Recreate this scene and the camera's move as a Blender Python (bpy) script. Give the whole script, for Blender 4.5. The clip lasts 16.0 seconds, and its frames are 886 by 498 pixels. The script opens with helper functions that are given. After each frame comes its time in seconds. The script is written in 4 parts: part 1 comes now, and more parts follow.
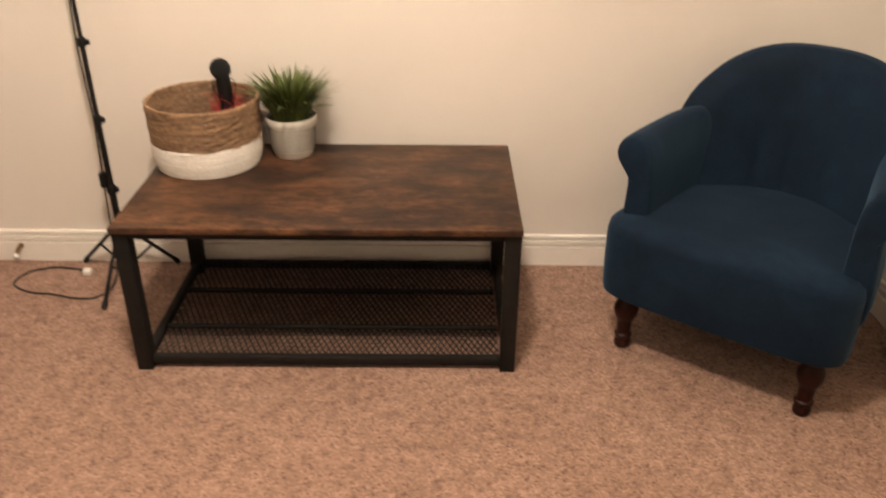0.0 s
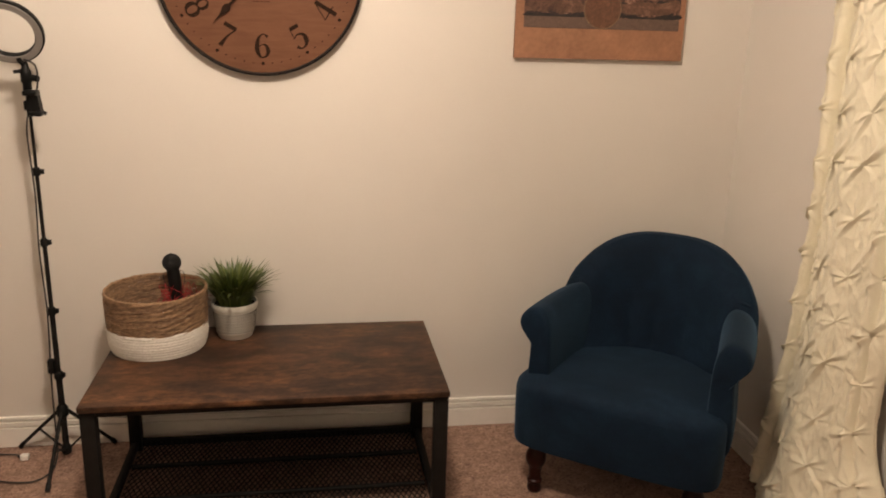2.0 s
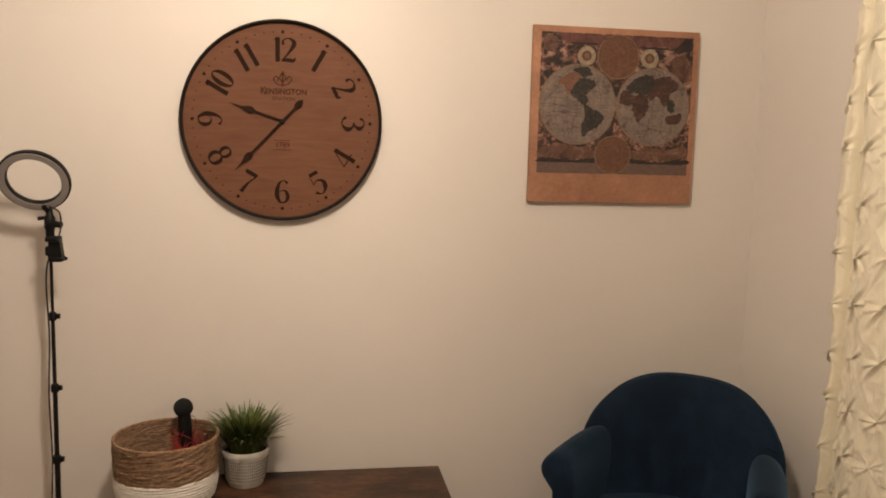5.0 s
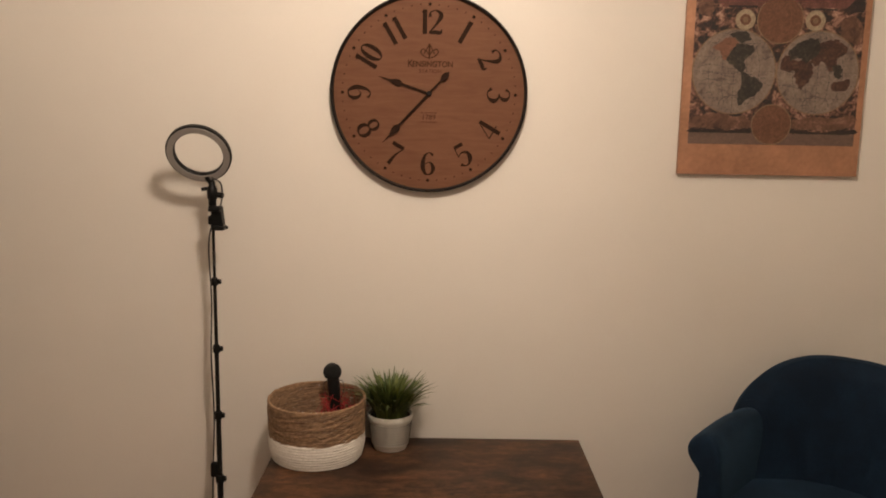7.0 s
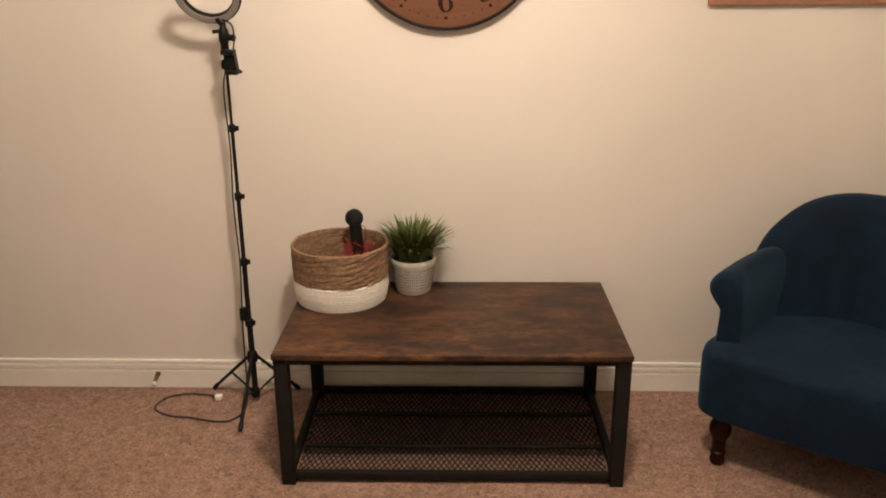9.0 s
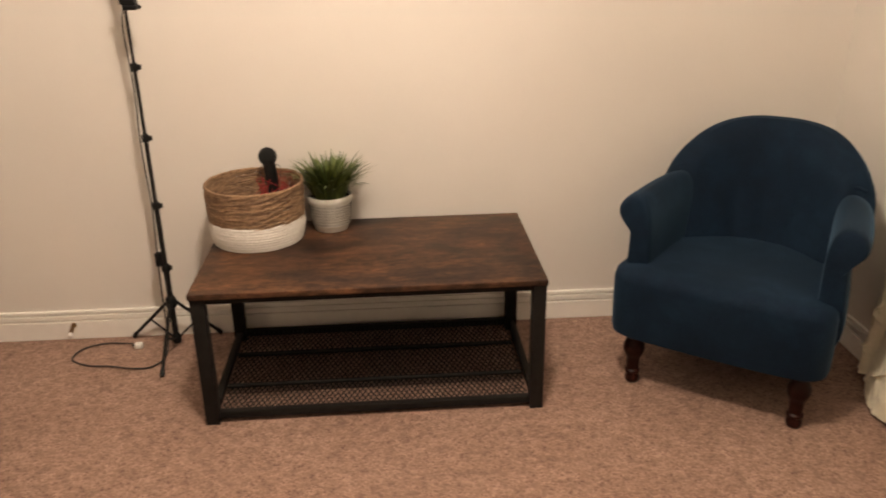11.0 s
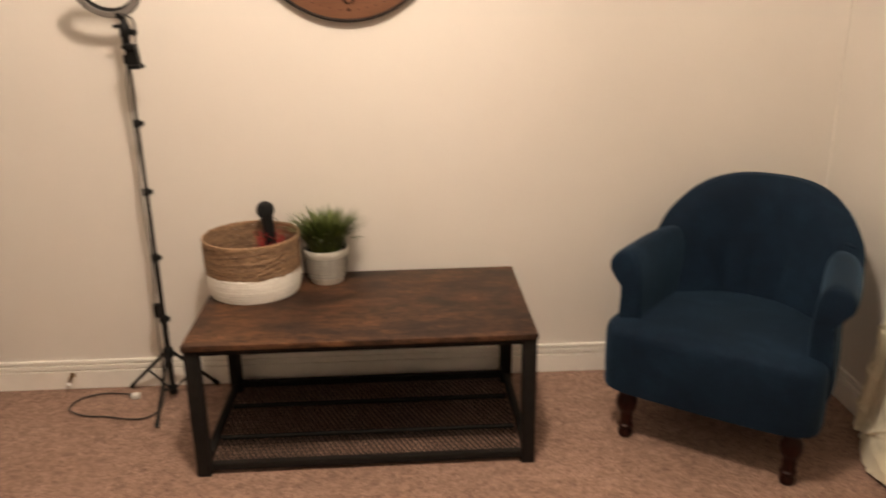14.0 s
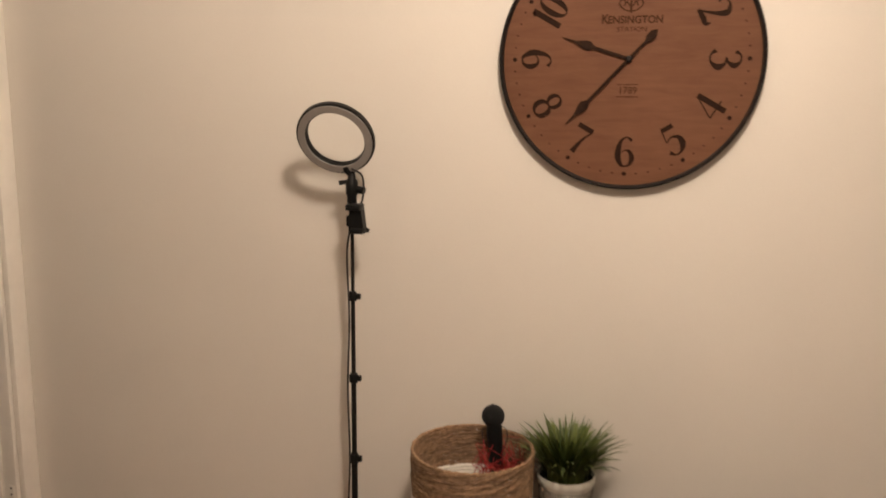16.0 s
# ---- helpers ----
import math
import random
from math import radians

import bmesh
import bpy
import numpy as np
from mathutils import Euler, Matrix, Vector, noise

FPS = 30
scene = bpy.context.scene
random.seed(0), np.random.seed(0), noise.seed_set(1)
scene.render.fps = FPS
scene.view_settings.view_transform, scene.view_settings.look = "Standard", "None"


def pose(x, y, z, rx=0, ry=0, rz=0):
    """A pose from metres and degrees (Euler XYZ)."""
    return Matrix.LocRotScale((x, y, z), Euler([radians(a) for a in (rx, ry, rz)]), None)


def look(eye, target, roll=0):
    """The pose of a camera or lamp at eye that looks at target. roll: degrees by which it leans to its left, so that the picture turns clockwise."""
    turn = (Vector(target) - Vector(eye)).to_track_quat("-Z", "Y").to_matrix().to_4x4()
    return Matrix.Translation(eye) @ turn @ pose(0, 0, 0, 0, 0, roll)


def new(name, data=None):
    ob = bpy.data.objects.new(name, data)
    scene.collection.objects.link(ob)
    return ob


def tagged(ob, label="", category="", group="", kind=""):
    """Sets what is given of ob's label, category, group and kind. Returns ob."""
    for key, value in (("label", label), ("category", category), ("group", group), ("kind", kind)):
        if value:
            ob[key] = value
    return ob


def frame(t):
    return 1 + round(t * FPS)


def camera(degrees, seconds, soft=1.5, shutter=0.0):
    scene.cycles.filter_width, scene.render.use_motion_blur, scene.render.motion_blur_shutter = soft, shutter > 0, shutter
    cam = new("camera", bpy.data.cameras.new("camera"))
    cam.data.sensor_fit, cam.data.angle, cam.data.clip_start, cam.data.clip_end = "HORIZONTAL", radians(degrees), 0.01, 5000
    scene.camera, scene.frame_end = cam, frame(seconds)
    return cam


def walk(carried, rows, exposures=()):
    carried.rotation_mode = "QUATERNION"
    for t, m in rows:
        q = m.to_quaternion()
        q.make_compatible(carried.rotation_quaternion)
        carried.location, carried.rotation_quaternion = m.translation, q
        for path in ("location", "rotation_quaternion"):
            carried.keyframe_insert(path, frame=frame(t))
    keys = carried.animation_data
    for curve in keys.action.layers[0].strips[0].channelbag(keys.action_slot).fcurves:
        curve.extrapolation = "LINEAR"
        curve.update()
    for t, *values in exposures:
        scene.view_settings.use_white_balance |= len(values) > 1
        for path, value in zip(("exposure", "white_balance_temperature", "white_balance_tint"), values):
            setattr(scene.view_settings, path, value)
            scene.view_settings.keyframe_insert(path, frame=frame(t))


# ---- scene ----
cam = camera(57.4, 16.0, soft=1.8, shutter=0.4)
PATH = [
    (0, (0.313, -0.091, 1.387), (0.302, 1.669, 0.435), 0.4),
    (0.5, (0.202, -0.245, 1.447), (0.147, 1.593, 0.661), -1.4),
    (1, (0.096, -0.335, 1.499), (0.177, 1.56, 0.862), -0.1),
    (1.5, (0.096, -0.414, 1.501), (0.325, 1.485, 0.916), 1.1),
    (2, (0.118, -0.447, 1.52), (0.425, 1.453, 0.978), 1.7),
    (2.5, (0.138, -0.45, 1.544), (0.473, 1.453, 1.027), 1.5),
    (3, (0.131, -0.456, 1.545), (0.493, 1.465, 1.125), 1.7),
    (3.2, (0.122, -0.452, 1.562), (0.487, 1.478, 1.182), 1.9),
    (5.5, (0.028, -0.418, 1.571), (0.302, 1.549, 1.337), 1.3),
    (6, (0.01, -0.416, 1.577), (0.161, 1.563, 1.326), 1.2),
    (6.5, (0.009, -0.419, 1.571), (0.061, 1.563, 1.305), 1.1),
    (7, (0.0, -0.41, 1.574), (0.004, 1.565, 1.258), 1.0),
    (7.5, (0.007, -0.403, 1.565), (-0.021, 1.559, 1.177), 0.9),
    (8, (0.023, -0.402, 1.515), (-0.038, 1.541, 1.047), 0.2),
    (8.5, (0.016, -0.399, 1.504), (-0.049, 1.52, 0.942), -0.1),
    (8.7, (0.012, -0.394, 1.504), (-0.048, 1.514, 0.907), -0.2),
    (10.8, (0.042, -0.414, 1.455), (0.104, 1.434, 0.693), -1.1),
    (11, (0.064, -0.428, 1.447), (0.174, 1.421, 0.693), -0.9),
    (11.5, (0.1, -0.436, 1.443), (0.37, 1.396, 0.689), -0.0),
    (12, (0.112, -0.451, 1.436), (0.508, 1.361, 0.685), 0.6),
    (12.5, (0.121, -0.459, 1.44), (0.576, 1.341, 0.695), 0.5),
    (13, (0.126, -0.466, 1.435), (0.581, 1.346, 0.723), 0.5),
    (13.5, (0.139, -0.459, 1.442), (0.496, 1.382, 0.747), 0.1),
    (14, (0.127, -0.457, 1.469), (0.21, 1.437, 0.83), -0.9),
    (14.5, (0.088, -0.414, 1.526), (-0.13, 1.486, 0.94), -1.1),
    (15, (0.041, -0.29, 1.498), (-0.304, 1.616, 0.999), -0.4),
    (15.5, (-0.052, -0.054, 1.523), (-0.398, 1.874, 1.116), -0.6),
    (16, (-0.053, 0.2, 1.518), (-0.479, 2.126, 1.188), 0.5),
]
EXPOSURES = [(0, 0.76), (0.5, 0.46), (1, 0.05), (1.5, -0.11), (2, 0.09), (2.5, 0.17), (3, 0.07), (4.2, -0.06), (5.5, -0.25), (6.5, -0.26), (7.5, -0.2), (8, 0.05), (8.5, 0.2), (9.8, 0.34), (11, 0.44), (12.5, 0.40), (13.5, 0.41), (14, 0.36), (14.5, 0.2), (15, 0.09), (15.5, -0.14), (16, -0.1)]
walk(cam, [(t, look(eye, target, roll)) for t, eye, target, roll in PATH], EXPOSURES)


# ---- world and light ----
world = bpy.data.worlds.new("night")
scene.world = world
world.use_nodes = True
world.node_tree.nodes["Background"].inputs[0].default_value = (0.010, 0.009, 0.008, 1)
world.node_tree.nodes["Background"].inputs[1].default_value = 0.6

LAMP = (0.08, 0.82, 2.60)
REAR_LAMP = (0.45, -1.40, 2.60)
WARM = (1.0, 0.815, 0.645)
bulb = bpy.data.lights.new("ceiling_bulb", "POINT")
bulb.energy, bulb.color, bulb.shadow_soft_size = 88.0, WARM, 0.115
new("ceiling_bulb", bulb).location = LAMP
# added spot without a fixture, lifts the left wall and floor
beam = bpy.data.lights.new("left_side_fill", "SPOT")
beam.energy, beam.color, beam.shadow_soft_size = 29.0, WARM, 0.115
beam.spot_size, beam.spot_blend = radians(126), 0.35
new("left_side_fill", beam).matrix_basis = look(LAMP, (-1.5, 2.0, 1.2))

# added half-space spot, only there for the vertical brightness step on the back wall
side = bpy.data.lights.new("wall_step_spot", "SPOT")
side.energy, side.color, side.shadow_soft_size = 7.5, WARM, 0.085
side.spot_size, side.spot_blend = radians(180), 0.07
new("wall_step_spot", side).matrix_basis = look(LAMP, (LAMP[0] - 1.618, LAMP[1] + 0.41, LAMP[2]))

rear = bpy.data.lights.new("rear_ceiling_bulb", "POINT")
rear.energy, rear.color, rear.shadow_soft_size = 8.0, WARM, 0.085
new("rear_ceiling_bulb", rear).location = REAR_LAMP

# ---- room plan ----
X0, X1, Y0, Y1, ZC = -1.917, 1.672, -4.2, 2.378, 2.74
WALL = 0.11
DOOR_Y0, DOOR_Y1, DOOR_Z = 1.53, 2.31, 2.03
WIN_Y0, WIN_Y1, WIN_Z0, WIN_Z1 = 0.02, 1.60, 0.584, 2.05


# ---- materials ----
class Mat:
    """A node material with short helpers."""

    def __init__(self, name, rough=0.6, metal=0.0):
        self.m = bpy.data.materials.new(name)
        self.m.use_nodes = True
        self.t = self.m.node_tree
        self.b = self.t.nodes["Principled BSDF"]
        self.b.inputs["Roughness"].default_value = rough
        self.b.inputs["Metallic"].default_value = metal
        self.coord = self.t.nodes.new("ShaderNodeTexCoord").outputs["Object"]

    def link(self, a, b):
        self.t.links.new(a, b)

    def noise(self, scale, detail=4, rough=0.55, stretch=None, distort=0.0):
        n = self.t.nodes.new("ShaderNodeTexNoise")
        n.inputs["Scale"].default_value, n.inputs["Detail"].default_value = scale, detail
        n.inputs["Roughness"].default_value, n.inputs["Distortion"].default_value = rough, distort
        src = self.coord
        if stretch:
            mp = self.t.nodes.new("ShaderNodeMapping")
            mp.inputs["Scale"].default_value = stretch
            self.link(src, mp.inputs[0])
            src = mp.outputs[0]
        self.link(src, n.inputs["Vector"])
        return n.outputs[0]

    def ramp(self, fac, stops):
        r = self.t.nodes.new("ShaderNodeValToRGB")
        while len(r.color_ramp.elements) < len(stops):
            r.color_ramp.elements.new(0.5)
        for e, (p, c) in zip(r.color_ramp.elements, stops):
            e.position, e.color = p, (*c, 1) if len(c) == 3 else c
        self.link(fac, r.inputs[0])
        return r.outputs[0]

    def mix(self, a, b, fac, mode="MIX"):
        n = self.t.nodes.new("ShaderNodeMix")
        n.data_type, n.blend_type = "RGBA", mode
        for sock, v in ((n.inputs[0], fac), (n.inputs[6], a), (n.inputs[7], b)):
            if isinstance(v, (int, float)):
                sock.default_value = v
            elif isinstance(v, tuple):
                sock.default_value = (*v, 1)
            else:
                self.link(v, sock)
        return n.outputs[2]

    def color(self, c):
        if isinstance(c, tuple):
            self.b.inputs["Base Color"].default_value = (*c, 1)
        else:
            self.link(c, self.b.inputs["Base Color"])
        return self

    def bump(self, height, strength=0.3, dist=0.002):
        n = self.t.nodes.new("ShaderNodeBump")
        n.inputs["Strength"].default_value, n.inputs["Distance"].default_value = strength, dist
        self.link(height, n.inputs["Height"])
        self.link(n.outputs[0], self.b.inputs["Normal"])
        return self

    def rough(self, fac, lo, hi):
        n = self.t.nodes.new("ShaderNodeMapRange")
        n.inputs[3].default_value, n.inputs[4].default_value = lo, hi
        self.link(fac, n.inputs[0])
        self.link(n.outputs[0], self.b.inputs["Roughness"])
        return self

    def island(self):
        return self.t.nodes.new("ShaderNodeNewGeometry").outputs["Random Per Island"]

    def done(self):
        return self.m


def varied(name, c, rough=0.5, metal=0.0, scale=30.0, amount=0.15, bump=0.1, dist=0.001, gloss=0.5):
    """A plain surface with two scales of slight variation."""
    k = Mat(name, rough, metal)
    k.b.inputs["Specular IOR Level"].default_value = gloss
    lo, hi = tuple(v * (1 - amount) for v in c), tuple(min(1, v * (1 + amount)) for v in c)
    n, fine = k.noise(scale * 0.15, 3), k.noise(scale, 4)
    k.color(k.mix(k.ramp(n, [(0.3, lo), (0.7, hi)]), k.ramp(fine, [(0.3, lo), (0.7, hi)]), 0.4))
    k.rough(fine, max(0.02, rough - 0.08), min(1, rough + 0.08)).bump(fine, bump, dist)
    return k.done()


def wall_paint():
    k = Mat("wall_paint", 0.62)
    big, mid, fine = k.noise(1.3, 3), k.noise(70, 2, 0.4), k.noise(260, 3)
    k.color(k.mix(k.ramp(big, [(0.3, (0.685, 0.648, 0.595)), (0.7, (0.735, 0.70, 0.645))]), k.ramp(fine, [(0.2, (0.67, 0.625, 0.57)), (0.8, (0.75, 0.705, 0.65))]), 0.3))
    k.bump(k.mix(mid, fine, 0.3), 0.25, 0.0015)
    k.rough(mid, 0.5, 0.7)
    return k.done()


def carpet():
    k = Mat("carpet", 0.95)
    big, patch, tuft = k.noise(3.2, 4), k.noise(26, 5, 0.68), k.noise(100, 4, 0.7)
    yarn = k.t.nodes.new("ShaderNodeTexVoronoi")
    yarn.inputs["Scale"].default_value = 165
    k.link(k.coord, yarn.inputs["Vector"])
    pick = k.t.nodes.new("ShaderNodeSeparateColor")
    k.link(yarn.outputs["Color"], pick.inputs[0])
    base = k.ramp(pick.outputs[0], [(0.05, (0.186, 0.109, 0.081)), (0.15, (0.258, 0.165, 0.123)), (0.50, (0.306, 0.199, 0.151)), (0.95, (0.378, 0.256, 0.199))])
    base = k.mix(base, k.ramp(tuft, [(0.32, (0.70, 0.67, 0.65)), (0.62, (1.1, 1.08, 1.07))]), 0.45, "MULTIPLY")
    base = k.mix(base, k.ramp(patch, [(0.36, (0.68, 0.63, 0.60)), (0.62, (1.14, 1.11, 1.10))]), 0.8, "MULTIPLY")
    k.color(k.mix(base, k.ramp(big, [(0.35, (0.82, 0.79, 0.77)), (0.65, (1, 1, 1))]), 0.8, "MULTIPLY"))
    k.bump(k.mix(tuft, patch, 0.35), 0.35, 0.005)
    k.b.inputs["Sheen Weight"].default_value = 0.04
    return k.done()


def rustic_wood():
    k = Mat("rustic_wood", 0.5)
    k.b.inputs["Specular IOR Level"].default_value = 0.25
    patch = k.noise(3.6, 7, 0.68, (1.0, 2.3, 2.3), 0.25)
    streak = k.noise(6.5, 8, 0.74, (1.0, 2.9, 2.9), 0.15)
    fine = k.noise(40, 6, 0.6, (0.8, 14, 14))
    mottle = k.noise(24, 8, 0.78, (1.0, 2.0, 2.0), 0.2)
    c = k.ramp(patch, [(0.36, (0.026, 0.0155, 0.0115)), (0.47, (0.056, 0.029, 0.0175)), (0.57, (0.104, 0.050, 0.026)), (0.70, (0.190, 0.094, 0.045))])
    c = k.mix(c, k.ramp(streak, [(0.34, (0.24, 0.23, 0.23)), (0.50, (0.80, 0.78, 0.76)), (0.66, (1.30, 1.24, 1.18))]), 0.75, "MULTIPLY")
    c = k.mix(c, k.ramp(mottle, [(0.38, (0.36, 0.36, 0.37)), (0.60, (1.32, 1.30, 1.28))]), 0.8, "MULTIPLY")
    c = k.mix(c, k.ramp(fine, [(0.3, (0.6, 0.56, 0.54)), (0.65, (1, 1, 1))]), 0.4, "MULTIPLY")
    k.color(c)
    k.rough(fine, 0.42, 0.6).bump(fine, 0.15, 0.0006)
    return k.done()


def velvet():
    k = Mat("blue_velvet", 0.85)
    nap, fine = k.noise(6.0, 6, 0.66, None, 0.3), k.noise(300, 3)
    c = k.ramp(nap, [(0.34, (0.0019, 0.0064, 0.0148)), (0.52, (0.0040, 0.0125, 0.0270)), (0.68, (0.0084, 0.0232, 0.0470))])
    k.color(k.mix(c, k.ramp(fine, [(0.3, (0.0021, 0.0067, 0.0165)), (0.7, (0.0076, 0.0205, 0.042))]), 0.35))
    k.b.inputs["Sheen Weight"].default_value = 0.33
    k.b.inputs["Sheen Roughness"].default_value = 0.4
    k.b.inputs["Sheen Tint"].default_value = (0.16, 0.32, 0.5, 1)
    k.b.inputs["Specular IOR Level"].default_value = 0.15
    k.bump(fine, 0.3, 0.001)
    return k.done()


def fabric_ivory():
    k = Mat("ivory_taffeta", 0.42)
    n, fine, crease = k.noise(8, 3), k.noise(420, 2, 0.5, (1, 1, 0.25)), k.noise(38, 4, 0.6, None, 0.7)
    k.color(k.mix(k.ramp(n, [(0.3, (0.79, 0.735, 0.565)), (0.7, (0.85, 0.80, 0.635))]), k.ramp(fine, [(0.3, (0.79, 0.735, 0.565)), (0.7, (0.88, 0.83, 0.665))]), 0.4))
    k.b.inputs["Sheen Weight"].default_value = 0.2
    k.bump(k.mix(crease, fine, 0.2), 0.2, 0.003)
    return k.done()


def clock_wood():
    k = Mat("clock_face_wood", 0.65)
    k.b.inputs["Specular IOR Level"].default_value = 0.15
    grain, broad = k.noise(6, 6, 0.6, (1.5, 9, 12), 0.4), k.noise(2.5, 3)
    c = k.ramp(grain, [(0.25, (0.126, 0.056, 0.031)), (0.5, (0.148, 0.067, 0.037)), (0.8, (0.172, 0.082, 0.046))])
    k.color(k.mix(c, k.ramp(broad, [(0.3, (0.8, 0.78, 0.76)), (0.7, (1, 1, 1))]), 0.7, "MULTIPLY"))
    k.bump(grain, 0.1, 0.0005)
    return k.done()


def island_mix(name, a, b, rough=0.7, scale=80, shade=0.6, by_object=False):
    k = Mat(name, rough)
    n = k.noise(scale, 4)
    c = k.ramp(k.t.nodes.new("ShaderNodeObjectInfo").outputs["Random"] if by_object else k.island(), [(0.0, a), (1.0, b)])
    k.color(k.mix(c, k.ramp(n, [(0.3, (0.45, 0.42, 0.40)), (0.65, (1, 1, 1))]), shade, "MULTIPLY"))
    k.bump(n, 0.4, 0.001)
    return k.done()


def old_map_print(name, stops, scale, distort=1.5):
    k = Mat(name, 0.6)
    n, fine = k.noise(scale, 6, 0.7, None, distort), k.noise(scale * 5, 4, 0.7)
    k.color(k.mix(k.ramp(n, stops), k.ramp(fine, [(0.35, (0.45, 0.4, 0.36)), (0.6, (1, 1, 1))]), 0.6, "MULTIPLY"))
    return k.done()


def glass():
    k = Mat("window_glass", 0.02)
    k.color((0.9, 0.92, 0.92))
    k.b.inputs["Transmission Weight"].default_value = 1.0
    k.b.inputs["IOR"].default_value = 1.45
    return k.done()


def glowing(name, c, strength):
    k = Mat(name)
    k.color(c)
    k.b.inputs["Emission Color"].default_value = (*c, 1)
    k.b.inputs["Emission Strength"].default_value = strength
    return k.done()


WALLM, CARPET, RUSTIC, VELVET, IVORY, CLOCKW = wall_paint(), carpet(), rustic_wood(), velvet(), fabric_ivory(), clock_wood()
TRIM = varied("white_trim_paint", (0.84, 0.81, 0.755), 0.38, 0, 25, 0.06, 0.08)
CEILM = varied("ceiling_paint", (0.78, 0.76, 0.72), 0.8, 0, 60, 0.05, 0.3, 0.002)
DARKFLOOR = varied("dark_hall_floor", (0.035, 0.018, 0.012), 0.4, 0, 18, 0.35)
HALLM = varied("hall_wall_paint", (0.60, 0.55, 0.43), 0.7, 0, 40, 0.06)
STEEL = varied("black_powder_coat", (0.0125, 0.011, 0.010), 0.55, 0.0, 220, 0.25, 0.25, 0.0006, 0.12)
BLACKP = varied("black_plastic", (0.005, 0.005, 0.005), 0.45, 0, 120, 0.2, 0.1, 0.001, 0.2)
FOAM = varied("black_foam", (0.0028, 0.0028, 0.003), 0.95, 0, 400, 0.4, 0.8, 0.002)
MAHOG = varied("dark_mahogany", (0.018, 0.0032, 0.002), 0.42, 0, 50, 0.4, 0.02, 0.001, 0.18)
DIFFUSE = varied("ring_diffuser", (0.27, 0.25, 0.235), 0.5, 0, 90, 0.05, 0.05)
WHITEC = varied("white_ceramic", (0.70, 0.68, 0.62), 0.4, 0, 120, 0.06, 0.15)
POTC = varied("off_white_pot_glaze", (0.73, 0.71, 0.65), 0.5, 0, 120, 0.10, 0.2)
GREYC = varied("grey_ceramic_recess", (0.10, 0.092, 0.078), 0.7, 0, 120, 0.15, 0.2)
ROPE = island_mix("white_cotton_rope", (0.74, 0.70, 0.64), (0.82, 0.79, 0.73), 0.9, 160, 0.35, True)
SEAGRASS = island_mix("woven_seagrass", (0.165, 0.097, 0.054), (0.345, 0.211, 0.117), 0.75, 90, 0.8, True)
BLADE = island_mix("grass_green", (0.026, 0.056, 0.009), (0.155, 0.190, 0.046), 0.5, 30, 0.4)
SOIL = varied("dark_soil", (0.02, 0.016, 0.010), 0.95, 0, 90, 0.4, 0.8, 0.004)
REDM = varied("red_cord", (0.30, 0.016, 0.017), 0.6, 0, 150, 0.3, 0.2)
GOLD = varied("brushed_brass", (0.33, 0.21, 0.10), 0.32, 0.9, 60, 0.2, 0.08)
WAX = varied("cream_wax", (0.75, 0.70, 0.58), 0.5, 0, 60, 0.05)
INK = varied("dark_brown_ink", (0.024, 0.013, 0.009), 0.8, 0, 90, 0.3, 0.1, 0.001, 0.05)
FADED = varied("faded_brown_ink", (0.050, 0.022, 0.012), 0.8, 0, 90, 0.2, 0.1, 0.001, 0.05)
IRON = varied("clock_rim_iron", (0.013, 0.010, 0.009), 0.6, 0.0, 70, 0.3, 0.2, 0.001, 0.2)
BOARD = varied("picture_board_wood", (0.345, 0.178, 0.108), 0.6, 0, 60, 0.28, 0.12, 0.001, 0.2)
GLASS = glass()
# see-through grey that stands in for reflection haze on the panes
HAZE = varied("pane_haze_grey", (0.16, 0.15, 0.14), 0.9, 0, 300, 0.2)
HAZE.node_tree.nodes["Principled BSDF"].inputs["Alpha"].default_value = 0.3
CORD = varied("cord_rubber", (0.02, 0.018, 0.017), 0.5, 0, 100, 0.2)
WHITEP = varied("white_plastic", (0.78, 0.76, 0.72), 0.35, 0, 60, 0.04)
OUTSIDE = varied("night_lawn", (0.03, 0.04, 0.02), 0.95, 0, 2, 0.3)


# ---- mesh helpers ----
def part(name, bm, material, parent=None, label="", smooth=True):
    me = bpy.data.meshes.new(name)
    bmesh.ops.recalc_face_normals(bm, faces=bm.faces)
    bm.to_mesh(me)
    bm.free()
    me.materials.append(material)
    if smooth:
        me.polygons.foreach_set("use_smooth", [True] * len(me.polygons))
        me.set_sharp_from_angle(angle=radians(38))
    ob = new(name, me)
    if parent is not None:
        ob.parent = parent
    if label:
        ob["label"] = label
    return ob


def thing(name, label, category, m=None, group="", kind=""):
    ob = tagged(new(name), label, category, group, kind)
    if m is not None:
        ob.matrix_basis = m
    return ob


def box(lo, hi, bevel=0.0, seg=2, bm=None):
    bm2 = bmesh.new()
    bmesh.ops.create_cube(bm2, size=1.0)
    c, s = [(a + b) / 2 for a, b in zip(lo, hi)], [b - a for a, b in zip(lo, hi)]
    for v in bm2.verts:
        v.co = Vector((c[i] + v.co[i] * s[i] for i in range(3)))
    if bevel:
        bmesh.ops.bevel(bm2, geom=list(bm2.edges), offset=bevel, segments=seg, profile=0.5, affect="EDGES")
    if bm is None:
        return bm2
    return join(bm, bm2)


def join(bm, other, m=None):
    me = bpy.data.meshes.new("tmp")
    if m is not None:
        other.transform(m)
    other.to_mesh(me)
    other.free()
    bm.from_mesh(me)
    bpy.data.meshes.remove(me)
    return bm


